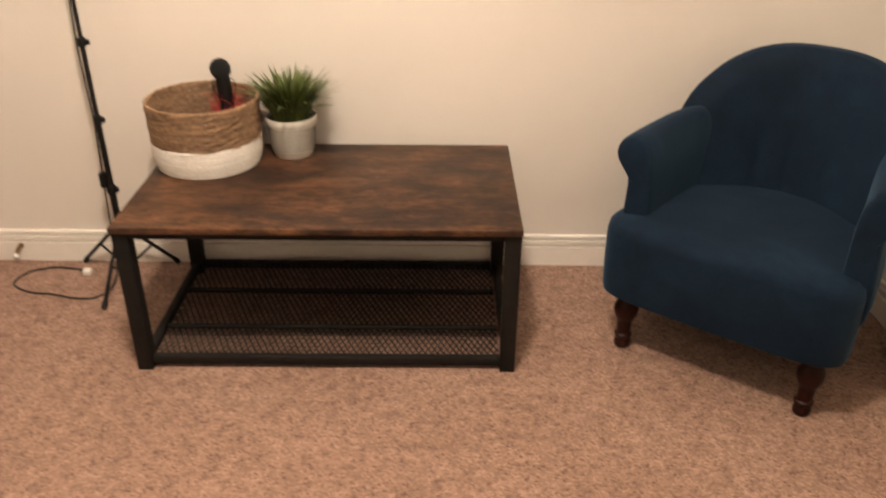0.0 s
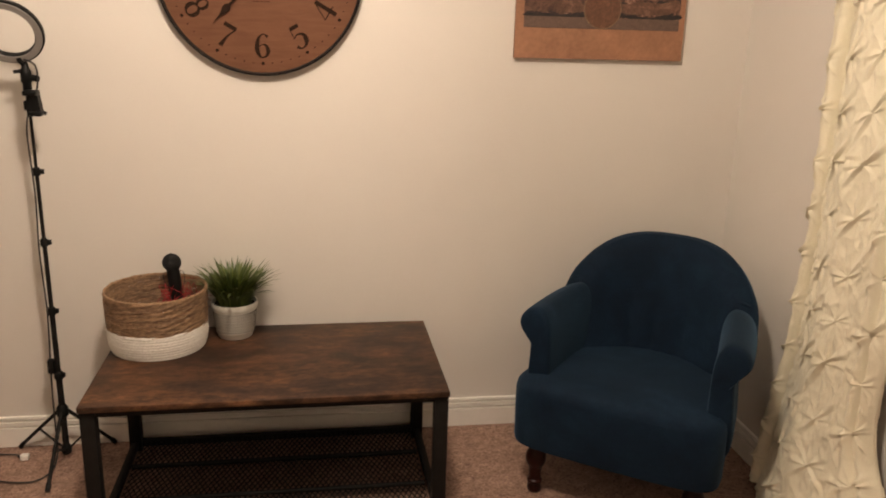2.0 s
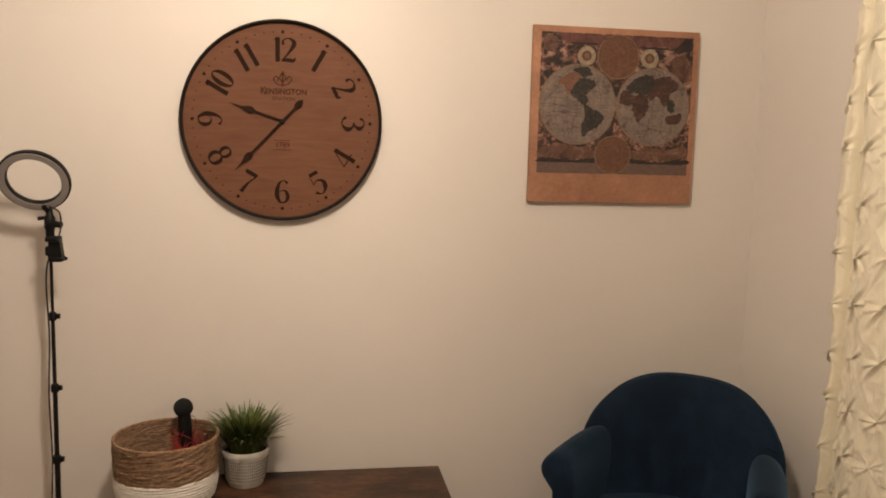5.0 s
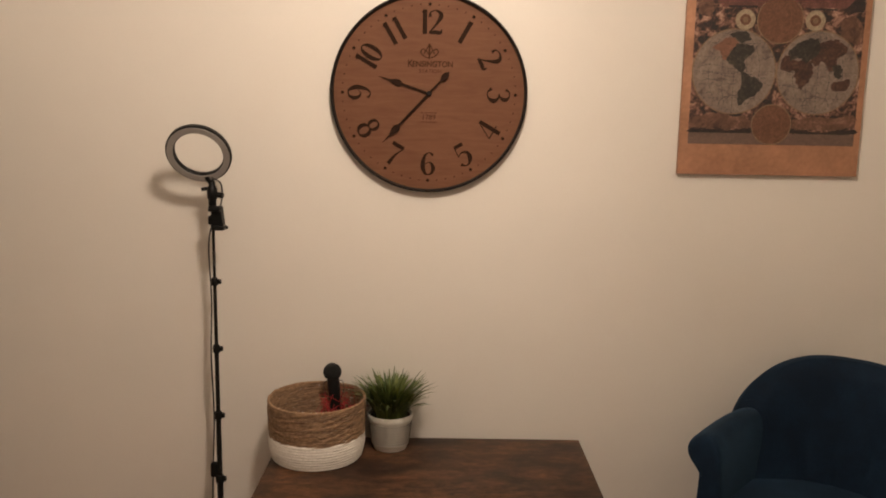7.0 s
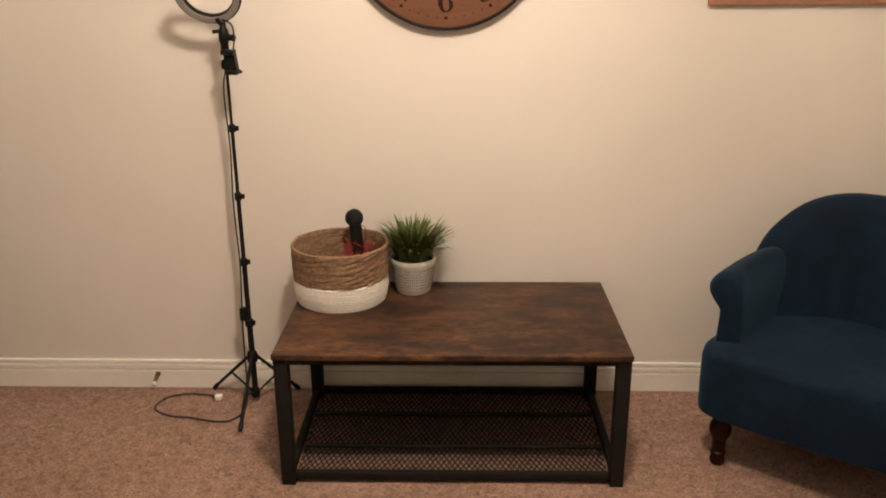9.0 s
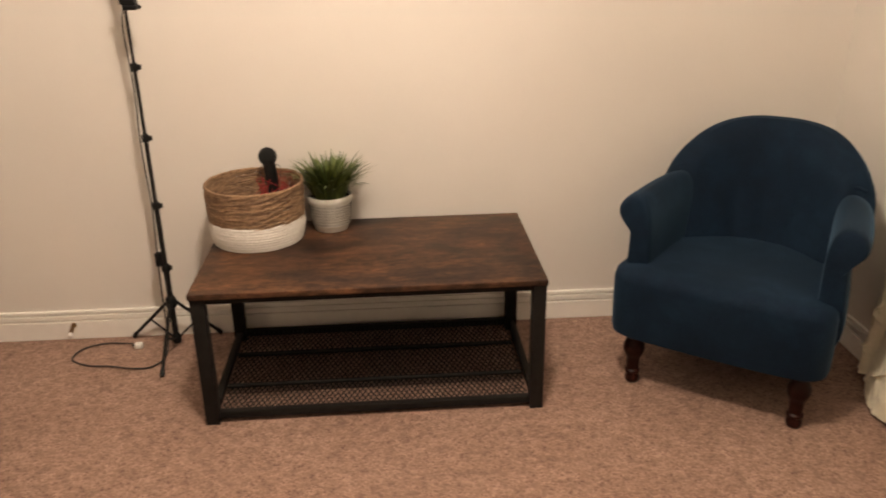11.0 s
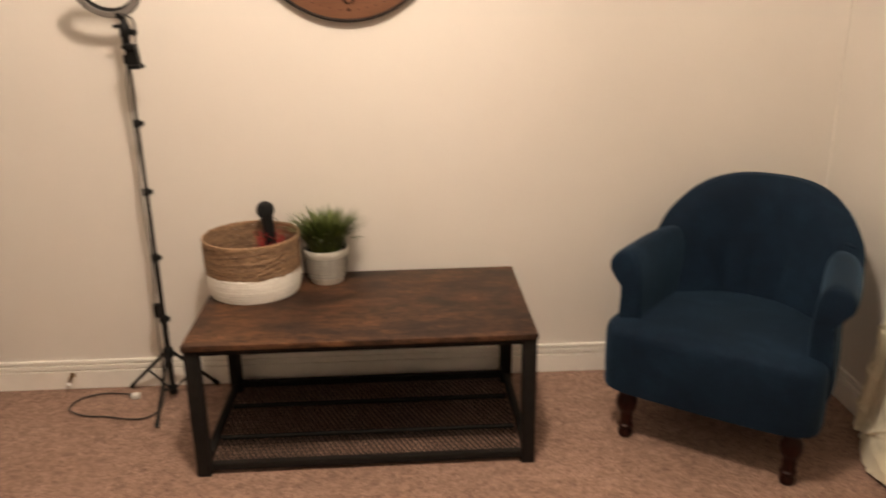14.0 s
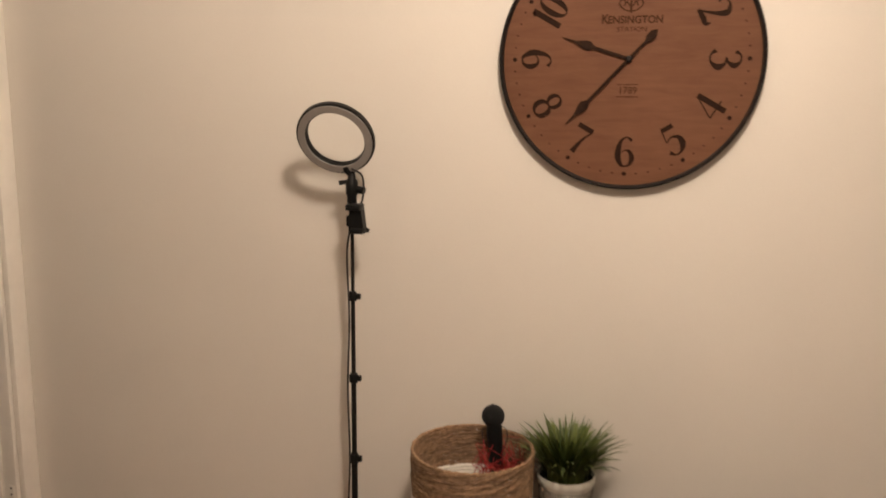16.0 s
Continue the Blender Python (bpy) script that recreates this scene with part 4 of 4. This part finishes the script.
for cx, cy, r, mat, ring in ((-0.138, 0.038, 0.137, SEA, MEDAL), (0.142, 0.038, 0.135, SEA, MEDAL)):
    part("hemisphere_rim", disc(r + 0.004, PZ + 0.0003, PZ + 0.0006), RIMS, sheet, "", False).matrix_basis = pose(cx, cy, 0)
    part("hemisphere", disc(r, PZ + 0.0007, PZ + 0.0010), mat, sheet, "", False).matrix_basis = pose(cx, cy, 0)
for cx, cy, r, sx in ((0.004, 0.208, 0.078, 1.0), (0.0, -0.135, 0.068, 1.0)):
    part("medallion_rim", disc(r, PZ + 0.0005, PZ + 0.0011, sx=sx), RIMS, sheet, "", False).matrix_basis = pose(cx, cy, 0)
    part("medallion", disc(r - 0.004, PZ + 0.0012, PZ + 0.0015, sx=sx), MEDAL, sheet, "", False).matrix_basis = pose(cx, cy, 0)
for cx in (-0.112, 0.120):
    part("small_dial", disc(0.033, PZ + 0.0012, PZ + 0.0015), CREAM, sheet, "", False).matrix_basis = pose(cx, 0.207, 0)
    part("small_dial_ring", disc(0.018, PZ + 0.0016, PZ + 0.0018), MEDAL, sheet, "", False).matrix_basis = pose(cx, 0.207, 0)
    part("small_dial_centre", disc(0.009, PZ + 0.0019, PZ + 0.0021), RIMS, sheet, "", False).matrix_basis = pose(cx, 0.207, 0)
flat("continent", ragged([(-0.215, 0.115), (-0.16, 0.15), (-0.13, 0.13), (-0.145, 0.095), (-0.175, 0.075), (-0.19, 0.10)], 1.0), LANDO, 0.0012)
flat("continent", ragged([(-0.135, 0.13), (-0.09, 0.125), (-0.075, 0.105), (-0.105, 0.075), (-0.10, 0.05), (-0.115, 0.035), (-0.14, 0.055), (-0.165, 0.075), (-0.155, 0.10)], 2.0), LANDG, 0.0014)
flat("continent", ragged([(-0.115, 0.04), (-0.08, 0.025), (-0.04, 0.00), (-0.055, -0.03), (-0.09, -0.055), (-0.115, -0.075), (-0.12, -0.03), (-0.11, 0.0)], 3.0), LANDG, 0.0014)
flat("continent", ragged([(0.014, 0.064), (0.03, 0.094), (0.067, 0.079), (0.112, 0.072), (0.127, 0.049), (0.112, 0.012), (0.09, -0.014), (0.071, 0.004), (0.06, 0.042), (0.022, 0.046)], 4.0, 0.008), LANDR, 0.0012)
flat("continent", ragged([(0.134, 0.132), (0.18, 0.147), (0.225, 0.132), (0.232, 0.102), (0.202, 0.087), (0.202, 0.057), (0.18, 0.042), (0.161, 0.072), (0.134, 0.061), (0.112, 0.079)], 6.0, 0.009), LANDR, 0.0013)
flat("continent", ragged([(0.037, 0.102), (0.067, 0.132), (0.112, 0.15), (0.142, 0.139), (0.138, 0.102), (0.104, 0.072), (0.082, 0.087), (0.052, 0.079)], 5.0, 0.010), LANDG, 0.0015)
flat("continent", ragged([(0.187, 0.064), (0.217, 0.061), (0.221, 0.027), (0.198, 0.023)], 8.0, 0.009), LANDG, 0.0015)
flat("continent", ragged([(0.191, 0.004), (0.243, 0.016), (0.247, -0.014), (0.213, -0.022), (0.191, -0.011)], 7.0, 0.008), LANDR, 0.0012)
flat("continent", ragged([(-0.155, 0.165), (-0.11, 0.168), (-0.085, 0.145), (-0.115, 0.135), (-0.15, 0.145)], 9.0, 0.010), LANDG, 0.0011)
routes = bmesh.new()
for k, y in enumerate((0.055, 0.04, 0.028, 0.018, 0.006)):
    tube(smooth_path([(-0.25 + 0.01 * (k % 2), y, PZ + 0.0012), (-0.21, y + 0.006 * (-1) ** k, PZ + 0.0012), (-0.15, y - 0.008, PZ + 0.0012), (-0.125, y - 0.004, PZ + 0.0012)], 5), 0.0008, 4, routes)
for cx, r in ((-0.138, 0.137), (0.142, 0.135)):
    for bend in (-0.62, -0.3, 0.0, 0.3, 0.62):
        arc = [(cx + bend * r * math.sqrt(max(0.0, 1 - t * t)), 0.038 + 0.985 * r * t, PZ + 0.0011) for t in (k / 9 for k in range(-9, 10))]
        tube(arc, 0.0005, 4, routes)
    for z in (-0.62, -0.3, 0.0, 0.34, 0.66):
        reach = r * math.sqrt(1 - z * z)
        tube([(cx + reach * t, 0.038 + r * z * (1 + 0.06 * t * t), PZ + 0.0011) for t in (k / 6 for k in range(-6, 7))], 0.0005, 4, routes)
    tube([(cx + 0.045 * math.cos(q), 0.038 - 0.108 + 0.030 * math.sin(q), PZ + 0.0012) for q in (math.pi * k / 12 for k in range(13))], 0.0009, 4, routes)
rng = random.Random(8)
for k in range(34):
    side_x = -0.138 if k % 2 else 0.142
    q, rr = rng.uniform(0, 2 * math.pi), 0.115 * math.sqrt(rng.random())
    x, y = side_x + rr * math.cos(q), 0.038 + rr * math.sin(q)
    w = rng.uniform(0.004, 0.013)
    tube(smooth_path([(x - w, y, PZ + 0.0012), (x, y + rng.uniform(-0.002, 0.003), PZ + 0.0012), (x + w, y + rng.uniform(-0.002, 0.002), PZ + 0.0012)], 4), 0.0010, 4, routes)
part("route_lines", routes, LANDG, sheet)

# ---- ring light on its stand ----
PX, PY = -0.763, 2.268
stand = thing("ring_light", "black tripod stand with a switched-off ring light and phone clip", "ring light", pose(PX, PY, 0))
for z0, z1, r in ((0.028, 0.315, 0.0105), (0.315, 0.55, 0.0088), (0.55, 0.787, 0.0072), (0.787, 1.021, 0.006), (1.021, 1.33, 0.0048)):
    part("pole", tube([(0, 0, z0), (0, 0, z1)], r, 16), STEEL, stand)
for z, r in ((1.021, 0.0105), (0.787, 0.0115), (0.549, 0.0125), (0.316, 0.0145)):
    c = part("collar", lathe([(0, -0.013), (r, -0.013), (r + 0.001, -0.009), (r + 0.001, 0.008), (r * 0.8, 0.014), (0, 0.014)], 20), BLACKP, stand)
    c.matrix_basis = pose(0, 0, z)
    kn = part("locking_knob", box((0.004, -0.006, -0.008), (0.022, 0.006, 0.008), 0.002), BLACKP, c)
kn2 = part("clamp_block", box((-0.030, -0.012, 0.325), (-0.008, 0.012, 0.375), 0.004), BLACKP, stand)
part("lower_hub", lathe([(0, 0.018), (0.014, 0.018), (0.017, 0.026), (0.017, 0.045), (0.011, 0.055), (0, 0.055)], 20), BLACKP, stand)
part("upper_hub", lathe([(0, 0.158), (0.012, 0.158), (0.019, 0.165), (0.019, 0.195), (0.012, 0.205), (0, 0.205)], 20), BLACKP, stand)
for ang in (-90, 156, 29):
    d = Vector((math.cos(radians(ang)), math.sin(radians(ang)), 0))
    rad = 0.225 if ang < 0 else 0.218
    top, foot = d * 0.016 + Vector((0, 0, 0.18)), d * rad + Vector((0, 0, 0.010))
    if foot.y + PY > Y1 - 0.03:
        foot = foot * ((Y1 - 0.03 - PY) / foot.y) + Vector((0, 0, 0.010)) * (1 - (Y1 - 0.03 - PY) / foot.y)
    lg = part("leg", tube([top, foot], 0.0062, 10), STEEL, stand)
    part("rubber_foot", tube([foot.lerp(top, 0.08), foot - Vector((0, 0, 0.003))], 0.0085, 12), BLACKP, lg)
    part("brace", tube([d * 0.014 + Vector((0, 0, 0.038)), top.lerp(foot, 0.5)], 0.004, 8), STEEL, stand)
# phone clip and ball head
bm = prism([(0.004, 1.212), (0.046, 1.206), (0.038, 1.272), (0.006, 1.272)], 0.012, 0.042)
bm.transform(Matrix(((1, 0, 0, 0), (0, 0, -1, 0), (0, 1, 0, 0), (0, 0, 0, 1))))
clip = part("phone_clip", bm, BLACKP, stand)
part("clip_jaw", box((0.000, -0.058, 1.264), (0.040, -0.012, 1.280), 0.004), BLACKP, clip)
part("clip_jaw", box((0.008, -0.058, 1.202), (0.050, -0.012, 1.216), 0.004), BLACKP, clip)
part("clip_screw", tube([(0.036, -0.02, 1.215), (0.054, -0.025, 1.208)], 0.006, 10), BLACKP, clip)
part("clip_mount", box((-0.014, -0.012, 1.215), (0.014, 0.012, 1.245), 0.004), BLACKP, stand)
part("head_socket", lathe([(0, 1.272), (0.011, 1.272), (0.013, 1.28), (0.013, 1.298), (0.0165, 1.304), (0.0165, 1.335), (0.011, 1.345), (0.009, 1.362), (0, 1.362)], 20), BLACKP, stand)
part("head_knob", tube([(0.012, 0, 1.316), (0.036, -0.004, 1.312)], 0.010, 12), BLACKP, stand)
part("head_lever", tube([(-0.012, 0, 1.335), (-0.034, -0.006, 1.332)], 0.006, 10), BLACKP, stand)
RING = pose(-0.026, -0.048, 1.452) @ pose(0, 0, 0, 90 + 30, 0, 0) @ pose(0, 0, 0, 0, 1, 0)
ro, ri = 0.103, 0.078
rg = part("ring_housing", lathe([(ri, -0.010), (ro, -0.010), (ro + 0.002, -0.006), (ro + 0.002, 0.006), (ro - 0.002, 0.008), (ri + 0.002, 0.008), (ri, 0.005)], 96, closed=True), BLACKP, stand)
rg.matrix_basis = RING
dfu = part("diffuser", lathe([(ri + 0.0025, 0.0075), (ro - 0.0025, 0.0075), (ro - 0.003, 0.0105), (ri + 0.003, 0.0105)], 96, closed=True), DIFFUSE, stand, "grey-white unlit ring diffuser")
dfu.matrix_basis = RING
part("ring_bracket", tube([(-0.003, -0.002, 1.355), (-0.010, -0.012, 1.366), (-0.012, -0.012, 1.375)], 0.008, 10), BLACKP, stand)
part("power_cord", tube(smooth_path([(0.006, -0.02, 1.372), (0.030, 0.0, 1.35), (0.028, 0.006, 1.29), (0.005, 0.012, 1.24), (-0.020, 0.014, 1.15), (-0.018, 0.02, 0.95), (-0.024, 0.018, 0.75), (-0.020, 0.018, 0.55), (-0.026, 0.016, 0.38), (-0.030, 0.01, 0.25), (-0.022, -0.02, 0.12), (-0.014, -0.05, 0.05), (-0.02, -0.10, 0.012), (-0.055, -0.155, 0.006), (-0.12, -0.160, 0.006), (-0.20, -0.138, 0.006), (-0.285, -0.125, 0.006), (-0.355, -0.075, 0.006), (-0.34, 0.0, 0.006), (-0.27, 0.035, 0.006), (-0.20, 0.026, 0.008), (-0.160, 0.008, 0.014)], 8), 0.0028, 8), CORD, stand)
plug = part("usb_plug", box((-0.153, -0.014, 0.002), (-0.126, 0.010, 0.021), 0.003), WHITEP, stand, "white plug on the end of the cord")
part("plug_collar", tube([(-0.163, 0.006, 0.011), (-0.152, 0.000, 0.012)], 0.005, 10), CORD, plug)

# spring door stop on the baseboard
stop = thing("doorstop", "small brass spring doorstop with a white rubber tip", "doorstop", pose(-1.161, Y1 - 0.014, 0.058))
helix = [(0.006 * math.cos(a), -0.004 - 0.040 * a / (2 * math.pi * 11), 0.006 * math.sin(a) - 0.016 * (a / 69.0) ** 2) for a in (2 * math.pi * k / 10 for k in range(111))]
part("spring", tube(helix, 0.0011, 6), GOLD, stop)
part("base_cup", lathe([(0, 0.006), (0.009, 0.006), (0.011, 0), (0, 0)], 18), GOLD, stop).matrix_basis = pose(0, 0, 0, 90, 0, 0)
part("rubber_tip", lathe([(0, 0), (0.008, 0), (0.009, 0.004), (0.008, 0.014), (0, 0.015)], 18), WHITEP, stop).matrix_basis = pose(0, -0.042, -0.016, 115, 0, 0)

# ---- basket with microphone ----
BX, BY = -0.409, 2.190
basket = thing("basket", "round basket, woven seagrass above white cotton rope", "basket", pose(BX, BY, TZ))


def coil(z, r, rad, twist, bm, seed, rough=0.0, n=120):
    pts = []
    for k in range(n):
        a = 2 * math.pi * k / n
        w = rough * noise.noise(Vector((math.cos(a) * 4, math.sin(a) * 4, seed)))
        ph = twist * a + seed
        pts.append(((r + w + (0.0014 * math.cos(ph) if twist else 0)) * math.cos(a), (r + w + (0.0014 * math.cos(ph) if twist else 0)) * math.sin(a), z + (0.0017 * math.sin(ph) if twist else 0) + 0.6 * w))
    tube(pts, rad, 6, bm, closed=True)


for k in range(9):
    bm = bmesh.new()
    z = 0.006 + 0.0092 * k
    coil(z, 0.141 + 0.014 * min(1, z / 0.05) ** 0.5, 0.0068, 0, bm, k * 1.7, 0.0012)
    part("rope_coil", bm, ROPE, basket)
for k in range(15):
    z = 0.084 + 0.0078 * k
    for j in range(6):
        bm = bmesh.new()
        coil(z + 0.0016 * (j - 2.5), 0.1555 + 0.003 * k / 15 + 0.0012 * ((j * 2 + k) % 3), 0.0021, 7 + (k * 5 + j * 3) % 13, bm, k * 2.3 + j * 2.1, 0.0042)
        part("seagrass_strand", bm, SEAGRASS, basket)
bm = bmesh.new()
for j in range(2):
    coil(0.197, 0.1592, 0.0036, 22, bm, j * 3.14, 0.003, 200)
part("rim", bm, SEAGRASS, basket, "braided seagrass rim")
part("base", lathe([(0, 0.002), (0.142, 0.002), (0.146, 0.008), (0.0, 0.012)], 48), ROPE, basket)
cloth = part("lining", grid(36, 36, lambda u, v: (0.128 * (2 * u - 1) * math.sqrt(1 - (2 * v - 1) ** 2 / 2), 0.128 * (2 * v - 1) * math.sqrt(1 - (2 * u - 1) ** 2 / 2), 0.03 + 0.014 * noise.noise(Vector((u * 5, v * 5, 3.0))))), ROPE, basket, "crumpled white cloth in the bottom")

mic = thing("microphone", "black microphone with a round foam head standing in the basket", "microphone", pose(-0.350, 2.262, TZ + 0.057, -4, -5, 0))
part("body", lathe([(0, 0), (0.017, 0), (0.019, 0.006), (0.0205, 0.10), (0.022, 0.165), (0.020, 0.182), (0, 0.182)], 28), BLACKP, mic)
hd = part("foam_head", lathe([(0, -0.032)] + [(0.0315 * math.cos(radians(a)), 0.0315 * math.sin(radians(a))) for a in range(-75, 90, 12)] + [(0, 0.0335)], 32), FOAM, mic)
hd.matrix_basis = pose(0, -0.004, 0.204) @ Matrix.Diagonal((1, 0.8, 1, 1))
for s in (-1, 1):
    part("yoke_wire", tube(smooth_path([(0, 0, 0.176), (s * 0.030, 0, 0.170), (s * 0.034, 0.004, 0.145), (s * 0.026, 0.008, 0.12), (s * 0.018, 0.006, 0.10)], 6), 0.0014, 6), CORD, mic)

tangle = thing("red_cord_bundle", "tangled bundle of red cord lying in the basket", "cord", pose(-0.340, 2.262, TZ + 0.03))
rng = random.Random(5)
for q in range(20):
    mid = Vector((rng.uniform(-0.05, 0.055), rng.uniform(-0.03, 0.03), rng.uniform(0.07, 0.15)))
    pts = [mid + Vector((rng.uniform(-0.045, 0.045), rng.uniform(-0.04, 0.04), rng.uniform(-0.05, 0.04))) for _ in range(9)]
    part("cord_loop", tube(smooth_path(pts, 6), 0.0009, 5), REDM, tangle)

# ---- potted grass ----
GXP, GYP = -0.166, 2.257
plant = thing("potted_grass", "artificial green grass plant in a white patterned pot", "potted plant", pose(GXP, GYP, TZ) @ Matrix.Diagonal((1.10, 1.10, 1.0, 1)))
POT = [(0, 0.0), (0.050, 0.0), (0.0525, 0.003), (0.0535, 0.013), (0.0565, 0.0165), (0.060, 0.022), (0.0665, 0.10), (0.0685, 0.104), (0.0705, 0.108), (0.0710, 0.124), (0.0695, 0.1265), (0.0665, 0.1255), (0.0655, 0.110), (0, 0.108)]
pot = part("pot", lathe(POT, 72), POTC, plant, "white ceramic pot")
bm = bmesh.new()
for row in range(7):
    z = 0.0300 + row * 0.0106
    r = 0.0603 + 0.0063 * (z - 0.022) / 0.078
    for k in range(64):
        b2 = box((-0.0004, -0.0012, -0.0037), (0.0006, 0.0012, 0.0037))
        join(bm, b2, pose(0, 0, z, 0, 0, 360 * k / 64) @ pose(r, 0, 0))
part("dash_pattern", bm, GREYC, pot, "rows of small grey dashes", False)
part("soil", lathe([(0, 0.119), (0.03, 0.118), (0.065, 0.112), (0, 0.111)], 32), SOIL, plant)


def blades(count):
    bm, rng = bmesh.new(), random.Random(11)
    for _ in range(count):
        a, r0 = rng.uniform(0, 2 * math.pi), 0.052 * math.sqrt(rng.random())
        lean = (0.22 + r0 / 0.052 * 0.80) * rng.uniform(0.45, 1.12)
        length, w = rng.uniform(0.085, 0.165), rng.uniform(0.0028, 0.0056)
        d = Vector((math.cos(a), math.sin(a), 0))
        jit = Vector((rng.uniform(-1, 1), rng.uniform(-1, 1), 0)) * 0.25
        d = (d + jit + Vector((0.12, -0.05, 0))).normalized()
        side = Vector((-d.y, d.x, 0))
        p, ang, prev = d * r0 + Vector((0, 0, 0.112)), lean * 0.25, None
        n = 5
        for k in range(n + 1):
            t = k / n
            ww = w * (1 - t ** 3) + 0.0004
            if GYP + 1.10 * p.y > Y1 - 0.006:
                p.y = (Y1 - 0.006 - GYP) / 1.10
            row = [bm.verts.new(p - side * ww), bm.verts.new(p + side * ww)]
            if prev:
                bm.faces.new((prev[0], prev[1], row[1], row[0]))
            prev = row
            p = p + (d * math.sin(ang) + Vector((0, 0, math.cos(ang)))) * (length / n)
            ang += lean * 0.30
    return bm


tagged(part("grass_blades", blades(430), BLADE, plant, "dense tuft of thin green blades"), kind="stuff")
